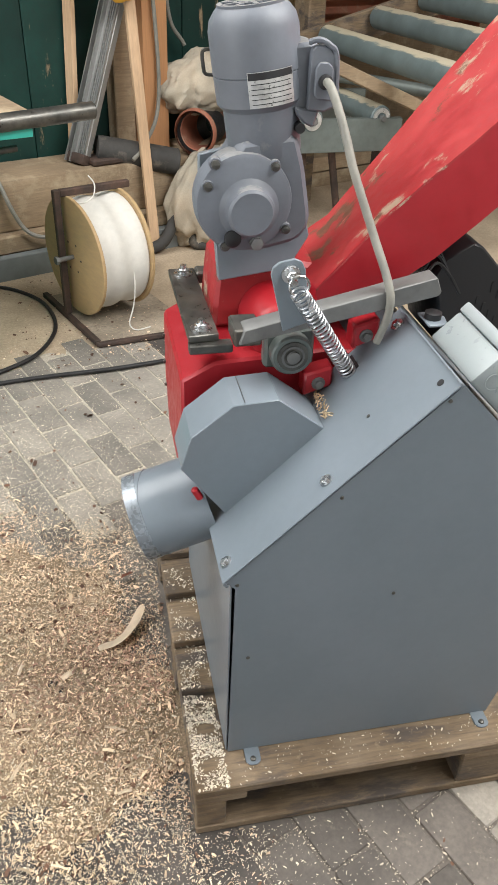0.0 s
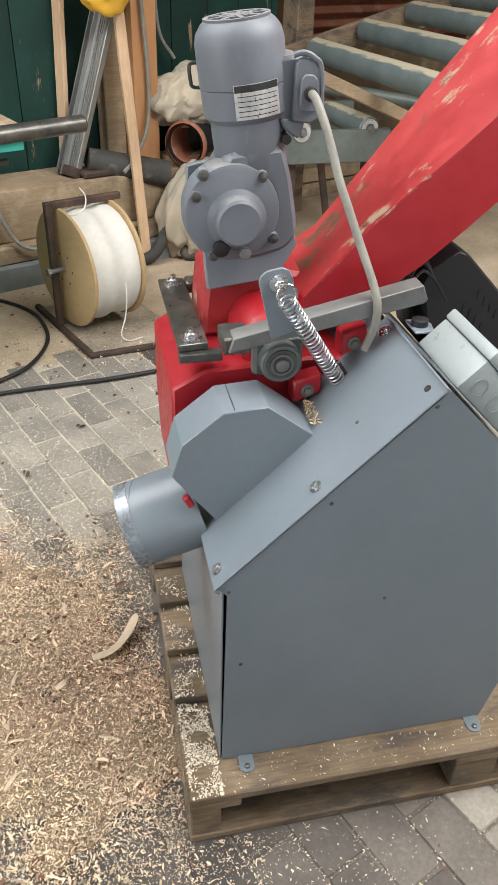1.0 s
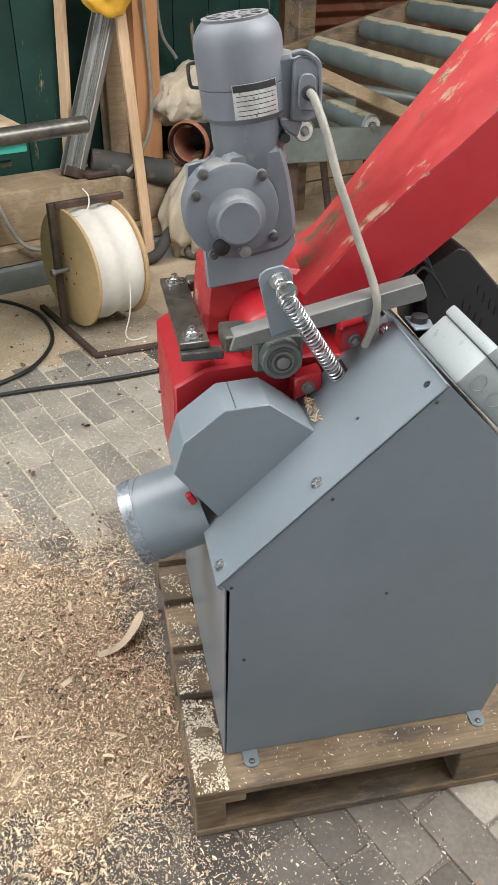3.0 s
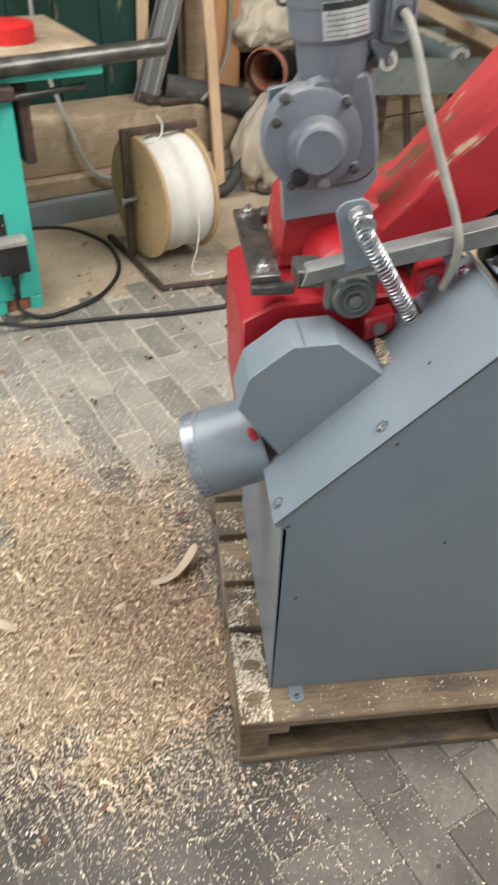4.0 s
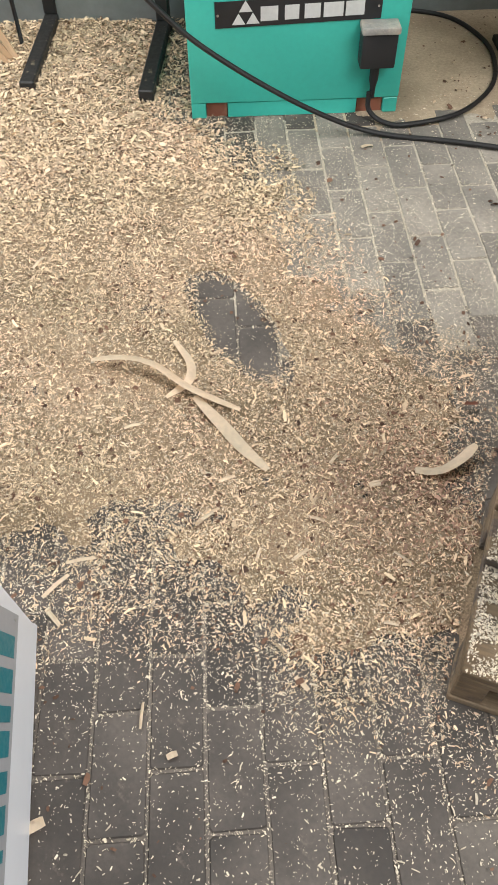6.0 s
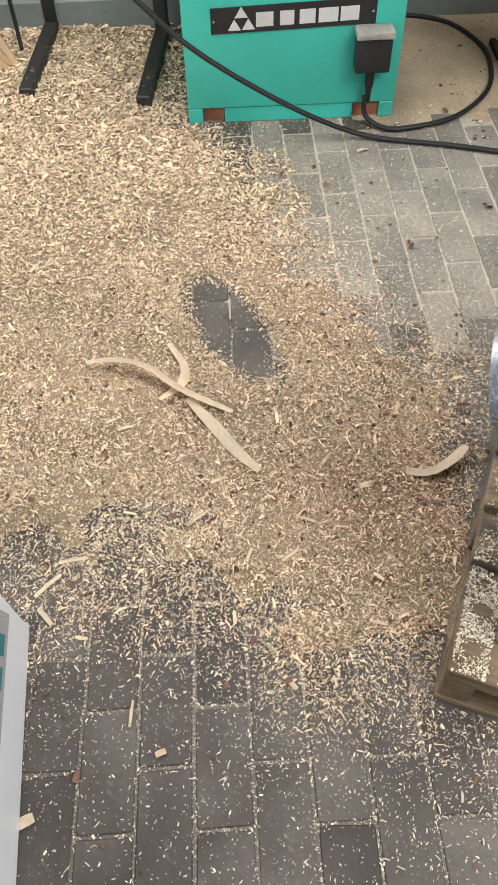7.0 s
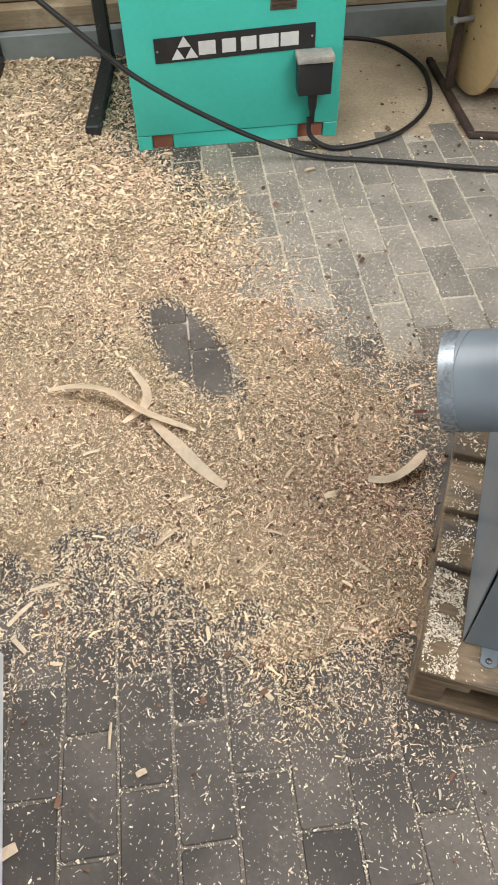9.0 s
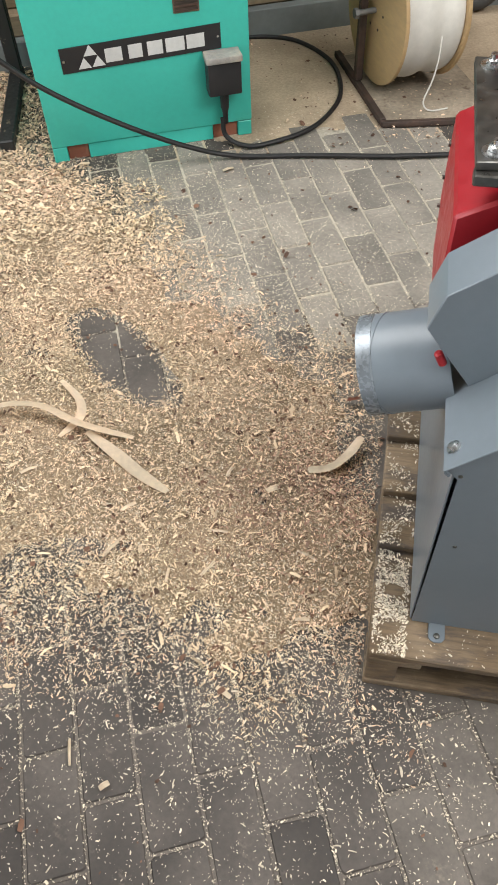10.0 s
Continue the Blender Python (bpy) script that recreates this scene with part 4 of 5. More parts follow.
rail = thing("aluminium_rail", Matrix.Translation((1.80, 3.10, 0.44)) @ (Vector((2.16, 3.20, 1.30)) - Vector((1.80, 3.10, 0.44))).to_track_quat("Z", "Y").to_matrix().to_4x4(), "ribbed aluminium guide rail leaning on the wall", "rail")
part("profile", bm_box(-0.065, -0.012, 0, 0.065, 0.012, 1.5, 0.002), ALU, rail)
for x0, h in ((-0.058, 0.010), (-0.036, 0.006), (-0.022, 0.006), (-0.008, 0.006), (0.020, 0.022), (0.050, 0.026)):
    for sgn in (-1, 1):
        part("rib", bm_box(x0 - 0.003, sgn * 0.0122 if sgn > 0 else -0.012 - h, 0.0, x0 + 0.003, 0.0122 + h if sgn > 0 else -0.0122, 1.5), ALU, rail)
for x0 in (0.034,):
    for sgn in (-1, 1):
        part("channel", bm_box(x0 - 0.007, min(sgn * 0.0124, sgn * 0.0140), 0.0, x0 + 0.007, max(sgn * 0.0124, sgn * 0.0140), 1.5), RUBBER, rail)
part("end_clamp", bm_join(bm_box(-0.07, -0.04, 0.0, 0.07, 0.03, 0.05, 0.008, 2), bm_rod((0.02, -0.05, 0.02), (0.10, -0.05, 0.03), 0.012, 12)), IRON, rail)
single("dark_tube", bm_lathe([(0, 0.062), (0.005, 0.066), (0.42, 0.066), (0.425, 0.055)], (1.90, 3.08, 0.505), (2.2, 3.0, 0.44), 28), DUSTY_DARK, "dark steel tube end lying on the sill", "tube")
single("dark_box", bm_box(1.84, 2.99, 0.4405, 2.20, 3.12, 0.475, 0.01), IRON, "dark dirty iron scrap on the sill", "scrap")
# A bent tube stands in for crumpled dark debris.
single("black_hose", bm_tube(smooth_path([(2.02, 2.86, 0.03), (2.12, 2.83, 0.06), (2.20, 2.84, 0.16), (2.26, 2.86, 0.24), (2.33, 2.84, 0.14), (2.30, 2.80, 0.04), (2.40, 2.76, 0.03)], 8), 0.03, 12), DUSTY_DARK, "crumpled dusty black debris beside the sill", "hose")
single("grey_cable", bm_tube(smooth_path([(2.20, 3.07, 1.6), (2.245, 3.07, 1.1), (2.26, 3.07, 0.8), (2.22, 3.04, 0.62), (2.10, 2.98, 0.50), (2.04, 2.96, 0.46)], 8), 0.010, 8), CABLE_GREY, "grey cable hanging down the post", "cable")
single("grey_cable", bm_tube(smooth_path([(2.41, 3.25, 1.7), (2.42, 3.25, 1.1), (2.50, 3.22, 0.92)], 8), 0.010, 8), CABLE_GREY, "grey cable hanging down the green wall", "cable")
single("grey_cable", bm_tube(smooth_path([(1.36, 3.26, 1.2), (1.33, 3.20, 0.75), (1.36, 2.96, 0.42), (1.42, 2.90, 0.24), (1.50, 2.87, 0.19), (1.58, 2.86, 0.20)], 8), 0.010, 8), CABLE_GREY, "grey cable hooked over the sill", "cable")


def sack(name, c, size, seed, label, lean=0.0):
    """A slumped cloth sack: folds, sag and an uneven outline."""
    bm = bmesh.new()
    bmesh.ops.create_icosphere(bm, subdivisions=5, radius=1)
    off = Vector((seed * 3.7, seed * 1.3, seed * 2.1))
    for v in bm.verts:
        p = v.co.copy()
        fold = noise.noise(Vector((p.x * 2.2, p.y * 2.2, p.z * 0.9)) + off) * 0.22 + noise.noise(Vector((p.x * 6, p.y * 6, p.z * 2.5)) + off) * 0.09 + noise.noise(p * 14 + off) * 0.03 - abs(noise.noise(Vector((p.x * 3.6, p.y * 3.6, p.z * 0.8)) + off)) * 0.20
        q = p * (1 + fold)
        q.z = max(q.z, -0.82)
        s = 1.0 - 0.22 * max(q.z, 0)
        v.co = Vector((q.x * size[0] * s + lean * (q.z + 0.8), q.y * size[1] * s, (q.z + 0.82) * size[2]))
    ob = single(name, bm, CLOTH, label, "sack", group="sacks by the wall", smooth=60)
    ob.location = c
    return ob


sack("cloth_sack", (2.39, 2.86, 0.004), (0.25, 0.17, 0.28), 1.0, "slumped off-white woven sack on the dusty floor", 0.05)
sack("cloth_sack", (2.55, 3.10, 0.62), (0.28, 0.15, 0.16), 2.0, "grubby beige cloth sack lying on the flanged pipe")
pipe = thing("flanged_pipe", pose(2.385, 3.02, 0.56, 0, 0, 12), "rusty red-brown pipe bend with an open flange", "pipe")
part("tube", bm_lathe([(0, 0.105), (0.012, 0.115), (0.03, 0.115), (0.04, 0.090), (0.12, 0.085), (0.36, 0.085)], (-0.02, -0.08, 0.0), (0.4, 0.1, -0.02), 32, cap=False), CLAY, pipe, smooth=40)
# Inner wall coloured black for the shade inside the open mouth.
part("lining", bm_lathe([(0.002, 0.095), (0.35, 0.080)], (-0.02, -0.08, 0.0), (0.4, 0.1, -0.02), 32, cap=False), RUBBER, pipe)
part("support", bm_box(0.0, -0.02, -0.14, 0.34, 0.18, -0.086, 0.006), DUSTY_WOOD, pipe)
ybag = bmesh.new()
bmesh.ops.create_icosphere(ybag, subdivisions=4, radius=1)
for v in ybag.verts:
    p = v.co.copy()
    v.co = Vector((p.x * 0.125, p.y * 0.08, p.z * 0.11)) * (1 + 0.25 * noise.noise(p * 1.8) + 0.06 * noise.noise(p * 7))
single("yellow_bag", ybag, YELLOW, "crumpled yellow plastic bag hanging on the battens", "bag", m=pose(2.045, 3.03, 1.26), smooth=60)

# ---------------------------------------------------------------- roller conveyor
conv = thing("roller_conveyor", pose(0, 0, 0), "grey roller conveyor with dusty steel rollers and a timber rail", "conveyor")
A1 = Vector((-0.23, -0.97, 0)).normalized()


def roller(c, length, r):
    c = Vector(c)
    rol = part("roller", bm_lathe([(0, r - 0.006), (0.006, r), (length - 0.006, r), (length, r - 0.006)], c, c + A1, 28), ROLLER, conv)
    for s, d in ((0, -1), (length, 1)):
        e = c + A1 * s
        part("end_ring", bm_lathe([(0.0005, r * 0.82), (0.006, r * 0.80), (0.006, r * 0.45), (0.0005, r * 0.42)], e, e + A1 * d, 20, cap=False), PLATE, rol)
        part("axle", bm_lathe([(0.0, r * 0.25), (0.03, r * 0.25)], e, e + A1 * d, 10), STEEL, rol)


for i in range(5):
    roller(Vector((3.10, 2.80, 0.985)) + Vector((0.36, 0.02, 0.075)) * i, 1.5, 0.056)
part("side_board", bm_prism([(2.75, 0.80), (5.0, 1.27), (5.0, 1.42), (2.75, 0.95)], "y", 2.86, 2.90, 0.003), OLD_WOOD, conv)
roller((3.03, 2.72, 0.745), 0.62, 0.052)
roller((2.72, 2.86, 0.740), 0.66, 0.052)
part("side_rail", bm_prism([(2.42, 2.27), (2.98, 2.07), (2.992, 2.10), (2.432, 2.30)], "z", 0.60, 0.745, 0.003), CONVEYOR, conv)
part("side_rail", bm_prism([(2.60, 2.93), (3.30, 2.68), (3.312, 2.71), (2.612, 2.96)], "z", 0.60, 0.745, 0.003), CONVEYOR, conv)
for lx, ly in ((2.56, 2.30), (2.95, 2.16), (2.70, 2.95), (4.4, 2.95), (4.4, 1.5)):
    part("leg", bm_box(lx - 0.03, ly - 0.03, 0.003, lx + 0.03, ly + 0.03, 0.62, 0.003), IRON, conv)
part("brace", bm_rod((2.72, 2.26, 0.62), (2.86, 2.28, 0.10), 0.018, 10), IRON, conv)
part("timber_rail", bm_prism([(2.55, 1.02), (2.55, 0.965), (3.35, 0.66), (3.35, 0.72)], "y", 2.12, 2.16, 0.003), DUSTY_WOOD, conv, "weathered timber batten")
part("cross_tube", bm_rod((2.65, 2.75, 0.90), (3.5, 2.0, 0.78), 0.03, 14), CONVEYOR, conv)

# behind the conveyor: plank stack, corrugated sheet, jug on a shelf
planks = thing("plank_stack", pose(3.3, 3.37, 0), "stack of dusty planks behind the conveyor", "planks")
for i in range(2):
    part("plank", bm_box(0.02 * r2.random(), 0, 0.003 + i * 0.10, 2.3, 0.38, 0.093 + i * 0.10, 0.004), DUSTY_WOOD, planks)
single("timber_post", bm_box(3.26, 3.16, 0.003, 3.38, 3.30, 3.39, 0.006), OLD_WOOD, "brown timber post beside the corrugated sheet", "post")
cor = bmesh.new()
prev = None
for i in range(181):
    z = 0.9 + i * 0.01
    cur = [cor.verts.new((xx, 3.34 + 0.012 * math.sin(i * 0.9), z)) for xx in (3.40, 4.9)]
    if prev:
        cor.faces.new((prev[0], prev[1], cur[1], cur[0]))
    prev = cur
bmesh.ops.solidify(cor, geom=list(cor.faces), thickness=0.003)
single("corrugated_sheet", cor, CLAY, "pinkish-brown corrugated sheet against the wall", "sheet", smooth=60)
single("far_panel", bm_box(3.26, 4.6, 0.003, 6.9, 4.7, 3.39), DUSTY_WOOD, "dusty timber partition far behind the conveyor", "partition", "structure")
jug = thing("plastic_jug", pose(2.98, 3.1, 0.86), "small dusty pale jug with a red base on a shelf", "jug")
part("body", bm_lathe([(0.04, 0.055), (0.06, 0.06), (0.15, 0.058), (0.19, 0.03), (0.23, 0.018), (0.25, 0.018)], (0, 0, 0), (0, 0, 1), 20), CLOTH, jug)
part("base", bm_lathe([(0, 0.075), (0.035, 0.075), (0.04, 0.06)], (0, 0, 0), (0, 0, 1), 20), RED_PLASTIC, jug)
shelf = thing("wall_shelf", pose(0, 0, 0), "dusty wooden shelf on the green wall behind the motor", "shelf")
part("board", bm_box(2.65, 2.97, 0.83, 3.24, 3.318, 0.86, 0.003), DUSTY_WOOD, shelf)
part("bracket", bm_prism([(3.318, 0.6), (3.318, 0.829), (3.02, 0.829)], "x", 2.9, 2.93), OLD_WOOD, shelf)

# ---------------------------------------------------------------- white machine base
wb = thing("lathe_base", pose(-0.123, 0.297, 0, 0, 0, 4.4), "white enamelled machine base with a lettered grey strip", "machine base")
part("casing", bm_prism([(0.0, 0.002), (-0.012, 0.03), (-0.045, 0.28), (-0.09, 0.42), (-0.12, 0.78), (-1.7, 0.78), (-1.7, 0.002)], "x", -0.55, 0.0, 0.006), WHITE, wb, smooth=30)
strip_ = part("strip", bm_prism([(-0.055, 0.158), (-0.098, 0.305), (-0.53, 0.305), (-0.515, 0.158)], "x", 0.0005, 0.0025), STRIP_GREY, wb, "grey strip with teal marks")
y = -0.112
for w in (0.060, 0.062, 0.040, 0.062, 0.050, 0.062, 0.026):
    part("mark", bm_prism([(y + 0.008, 0.178), (y - w * 0.66 + 0.008, 0.178), (y - w * 0.66 - 0.022, 0.278), (y - 0.022, 0.278)], "x", 0.0027, 0.0037), TEAL_PRINT, strip_)
    y -= w
for yy, zz in ((-0.074, 0.180), (-0.104, 0.296), (-0.508, 0.180)):
    part("rivet", bm_lathe([(0, 0.003), (0.0012, 0.002)], (0.0027, yy, zz), (1, yy, zz), 8), ZINC, strip_)
part("trim", bm_prism([(-0.098, 0.312), (-1.25, 0.312), (-1.25, 0.306), (-0.098, 0.306)], "x", 0.0005, 0.003), RUBBER, wb)
single("wooden_block", bm_box(-0.05, -0.055, 0, 0.05, 0.055, 0.09, 0.005, 2), OLD_WOOD, "short brown wooden block on the sawdust", "block", m=pose(-0.285, 0.525, 0.008, 0, 0, 14))

# ---------------------------------------------------------------- sawdust


def step(a, b, t):
    t = min(1.0, max(0.0, (t - a) / (b - a)))
    return t * t * (3 - 2 * t)


def line_at(pts, q):
    if q <= pts[0][0]:
        return pts[0][1]
    for (a, c), (b, d) in zip(pts, pts[1:]):
        if q <= b:
            return c + (d - c) * (q - a) / (b - a)
    return pts[-1][1]


NEAR_EDGE = [(-0.6, 0.46), (-0.2, 0.45), (-0.13, 0.42), (0.0, 0.39), (0.1, 0.37), (0.22, 0.33), (0.34, 0.28), (0.5, 0.19), (0.62, 0.14), (0.75, 0.13), (0.95, 0.50)]
FAR_EDGE = [(0.30, 0.90), (0.80, 0.95), (0.97, 0.88), (1.165, 0.74), (1.39, 0.60), (1.65, 0.50), (1.94, 0.39), (2.12, 0.22), (2.6, 0.15), (3.0, 0.10)]
HOLE = (0.318, 1.115)


def cover(x, y):
    """How deep the floor is in chips: 1 in the heap, 0 on bare brick."""
    wob = 0.10 * noise.noise(Vector((x * 5, y * 5, 0.3))) + 0.05 * noise.noise(Vector((x * 14, y * 14, 1.3)))
    a = step(-0.20, 0.16, y - line_at(NEAR_EDGE, x) + wob * 1.5)
    b = step(-0.14, 0.20, line_at(FAR_EDGE, y) - x + wob * 1.5)
    u, v = x - HOLE[0], y - HOLE[1]
    d = math.hypot((u + 0.38 * v) / 0.092, v / 0.185)
    bare = 1 - 0.32 * math.exp(-(((x - 0.07) / 0.15) ** 2 + ((y - 0.53) / 0.07) ** 2))
    return a * b * bare * step(0.72, 1.28, d + wob * 2.2)


def heap_height(x, y):
    c = cover(x, y)
    lump = 0.010 * noise.noise(Vector((x * 6, y * 6, 4))) + 0.005 * noise.noise(Vector((x * 18, y * 18, 2)))
    far = 0.006 * step(1.3, 2.3, y) * step(0.3, -0.4, x)
    return -0.014 + step(0.62, 1.0, c) * (0.020 + far + lump)


def heap():
    nx, ny = 210, 300
    x0, x1, y0, y1 = -1.3, 0.95, 0.20, 2.88
    xs = [x0 + (x1 - x0) * i / nx for i in range(nx + 1)]
    ys = [y0 + (y1 - y0) * j / ny for j in range(ny + 1)]
    verts = [(x, y, heap_height(x, y) + 0.0022 * random.random()) for y in ys for x in xs]
    faces = []
    for j in range(ny):
        for i in range(nx):
            k = j * (nx + 1) + i
            q = (k, k + 1, k + nx + 2, k + nx + 1)
            if max(verts[t][2] for t in q) > -0.011:
                faces.append(q)
    me = bpy.data.meshes.new("sawdust_heap")
    me.from_pydata(verts, [], faces)
    me.materials.append(DUST)
    me.polygons.foreach_set("use_smooth", [True] * len(me.polygons))
    tagged(new("sawdust_heap", me), "spread heap of pale sawdust and shavings on the paving", "sawdust", kind="stuff")


heap()


def flakes(name, s, label, mat=CHIP):
    """Thin curled chips: rows of s are (x, y, z, length, width, turn, tilt, roll)."""
    s = np.asarray(s, float)
    n = len(s)
    c, t, r = s[:, 5], s[:, 6], s[:, 7]
    dx = np.stack([np.cos(c) * np.cos(t), np.sin(c) * np.cos(t), np.sin(t)], 1)
    up = np.stack([np.zeros(n), np.zeros(n), np.ones(n)], 1)
    side = np.cross(up, dx)
    side /= np.linalg.norm(side, axis=1)[:, None]
    nor = np.cross(dx, side)
    side, nor = side * np.cos(r)[:, None] + nor * np.sin(r)[:, None], nor * np.cos(r)[:, None] - side * np.sin(r)[:, None]
    p, L, Wd = s[:, :3], s[:, 3][:, None], s[:, 4][:, None]
    bend = 0.14 * L
    rows = [p - dx * L / 2 - side * Wd * 0.45, p - dx * L / 2 + side * Wd * 0.35, p - side * Wd * 0.5 + nor * bend, p + side * Wd * 0.55 + nor * bend, p + dx * L / 2 - side * Wd * 0.3, p + dx * L / 2 + side * Wd * 0.4]
    v = np.stack(rows, 1).reshape(-1, 3)
    k = (np.arange(n) * 6)[:, None]
    f = np.concatenate([k + np.array([[0, 1, 3, 2]]), k + np.array([[2, 3, 5, 4]])])
    me = bpy.data.meshes.new(name)
    me.from_pydata(v.tolist(), [], f.tolist())
    me.materials.append(mat)
    return tagged(new(name, me), label, "wood chips", kind="stuff")


IN_PALLET = M.inverted()


def free(x, y):
    p = IN_PALLET @ Vector((x, y, 0))
    return not (-0.005 < p.x < 1.21 and -0.005 < p.y < 0.81)


# fields over the floor, one value a cell
CELL = 0.009
GX = np.arange(-1.25, 1.75, CELL)
GY = np.arange(-0.60, 2.88, CELL)


def field(f):
    return np.array([[f(x, y) for x in GX] for y in GY])


FREE = field(lambda x, y: 1.0 if free(x, y) else 0.0)
COVER = field(cover)
HEIGHT = np.maximum(field(heap_height), 0.0)
DRIFT = field(lambda x, y: 0.5 + 0.5 * noise.noise(Vector((x * 7, y * 7, 7.7))) + 0.35 * noise.noise(Vector((x * 21, y * 21, 3.1))))


def thin(x, y):
    """Chips thrown past the heap's edge, thinning out over the bare paving."""
    n = max(0.0, line_at(NEAR_EDGE, x) - y)
    f = max(0.0, x - line_at(FAR_EDGE, y))
    near = 0.78 * math.exp(-n / 0.12) + 0.22 * math.exp(-n / 0.34)
    far = 0.72 * math.exp(-f / 0.14) + 0.28 * math.exp(-f / 0.5)
    hole = 0.05 if math.hypot((x - HOLE[0] + 0.38 * (y - HOLE[1])) / 0.092, (y - HOLE[1]) / 0.185) < 1 else 1
    return hole * (0.012 + near * far)


THIN = field(thin)


def scatter(count, weight, size, seed, slim=(0.22, 0.5), lift=0.003, grow=0.0, spread=0.45, tilt=0.22):
    """Chips strewn by a field of weights: length about size, growing towards the wall by grow."""
    g = np.random.default_rng(seed)
    w = np.clip(weight * FREE, 0, None).ravel()
    at = g.choice(w.size, count, p=w / w.sum())
    iy, ix = np.divmod(at, len(GX))
    x, y = GX[ix] + CELL * (g.random(count) - 0.5), GY[iy] + CELL * (g.random(count) - 0.5)
    far = np.clip((y - 1.0) / 1.3, 0, 1)
    ln = size * np.minimum(3.0, np.exp(g.normal(0, spread, count))) * (1 + grow * far * far * (3 - 2 * far))
    z = HEIGHT[iy, ix] + lift * g.random(count) + 0.001
    return np.stack([x, y, z, ln, ln * g.uniform(slim[0], slim[1], count), g.uniform(0, 6.283, count), g.normal(0, tilt, count), g.normal(0, 2 * tilt, count)], 1)


FAR_THIN = 1 - 0.5 * np.clip((GY[:, None] - 1.0) / 1.3, 0, 1)
flakes("wood_chips", scatter(190000, COVER ** 0.8 * FAR_THIN * (0.45 + DRIFT), 0.0042, 1, (0.2, 0.46), 0.009, 1.4, 0.5, 0.3), "loose curled wood chips lying on the sawdust heap")
flakes("wood_shreds", scatter(9000, COVER * (0.3 + DRIFT), 0.011, 11, (0.12, 0.3), 0.010, 0.7), "longer pale wood shreds lying on the sawdust heap")
flakes("scattered_chips", scatter(215000, THIN * (1 - 0.5 * COVER) * (0.25 + DRIFT), 0.0028, 2, (0.22, 0.5)), "small pale wood chips scattered over the paving", PALE_CHIP)
flakes("scattered_shreds", scatter(6000, THIN * (1 - 0.6 * COVER), 0.0065, 12, (0.12, 0.28)), "thin pale wood shreds scattered over the paving", PALE_CHIP)
flakes("bark_specks", scatter(9000, (0.01 + COVER + 0.3 * THIN) * np.clip(DRIFT, 0.1, 2) ** 2, 0.0060, 6, (0.4, 0.8), 0.008), "dark bark specks among the chips", BARK)
ROUND_REEL = field(lambda x, y: math.exp(-(((x - 1.60) / 0.22) ** 2 + ((y - 2.25) / 0.40) ** 2)) + 0.15 * step(1.75, 2.1, y) * step(0.95, 1.05, x))
flakes("reel_debris", scatter(1300, ROUND_REEL ** 2, 0.0060, 31, (0.2, 0.7), 0.012), "pale chips and dust gathered round the cord reel", CHIP)
flakes("floor_specks", scatter(900, ROUND_REEL + 0.10 * (THIN > 0.01), 0.0075, 32, (0.4, 0.9), 0.010), "dark dirt specks over the dusty paving", BARK)
RED_DRIFT = field(lambda x, y: math.exp(-(((x - 0.68) / 0.20) ** 2 + ((y - 0.55) / 0.14) ** 2)))
flakes("red_bark_shreds", scatter(3200, RED_DRIFT * (0.1 + DRIFT), 0.0055, 16, (0.18, 0.5), 0.009), "reddish bark shreds drifted beside the pallet", RED_BARK)

# dust and chips lying on the pallet's edge
rg = random.Random(8)
spots = []
for i in range(4600):
    px, py = rg.uniform(0.004, 0.068), rg.uniform(0.0, 0.60)
    if rg.random() < 0.6:
        px, py = rg.uniform(0.004, 0.066), abs(rg.gauss(0.13, 0.07))
    if rg.random() > 0.55 + 1.5 * noise.noise(Vector((px * 26, py * 26, 2.2))):
        continue
    deck = any(a <= py <= b for a, b in ((0.0, 0.150), (0.232, 0.332), (0.365, 0.485), (0.515, 0.615)))
    z = 0.1455 if deck else 0.1235
    q = M @ Vector((px, py, z + 0.004 * rg.random()))
    ln = 0.0036 * math.exp(rg.gauss(0, 0.4))
    spots.append((q.x, q.y, q.z, ln, ln * 0.4, rg.uniform(0, 6.28), rg.gauss(0, 0.3), rg.gauss(0, 0.4)))
for i in range(220):
    px, py = rg.uniform(0.07, 0.78), rg.uniform(0.003, 0.07)
    q = M @ Vector((px, py, 0.1455))
    ln = 0.003 * math.exp(rg.gauss(0, 0.4))
    spots.append((q.x, q.y, q.z, ln, ln * 0.4, rg.uniform(0, 6.28), rg.gauss(0, 0.2), rg.gauss(0, 0.3)))
flakes("pallet_chips", spots, "sawdust gathered along the pallet's edge", PALE_CHIP)


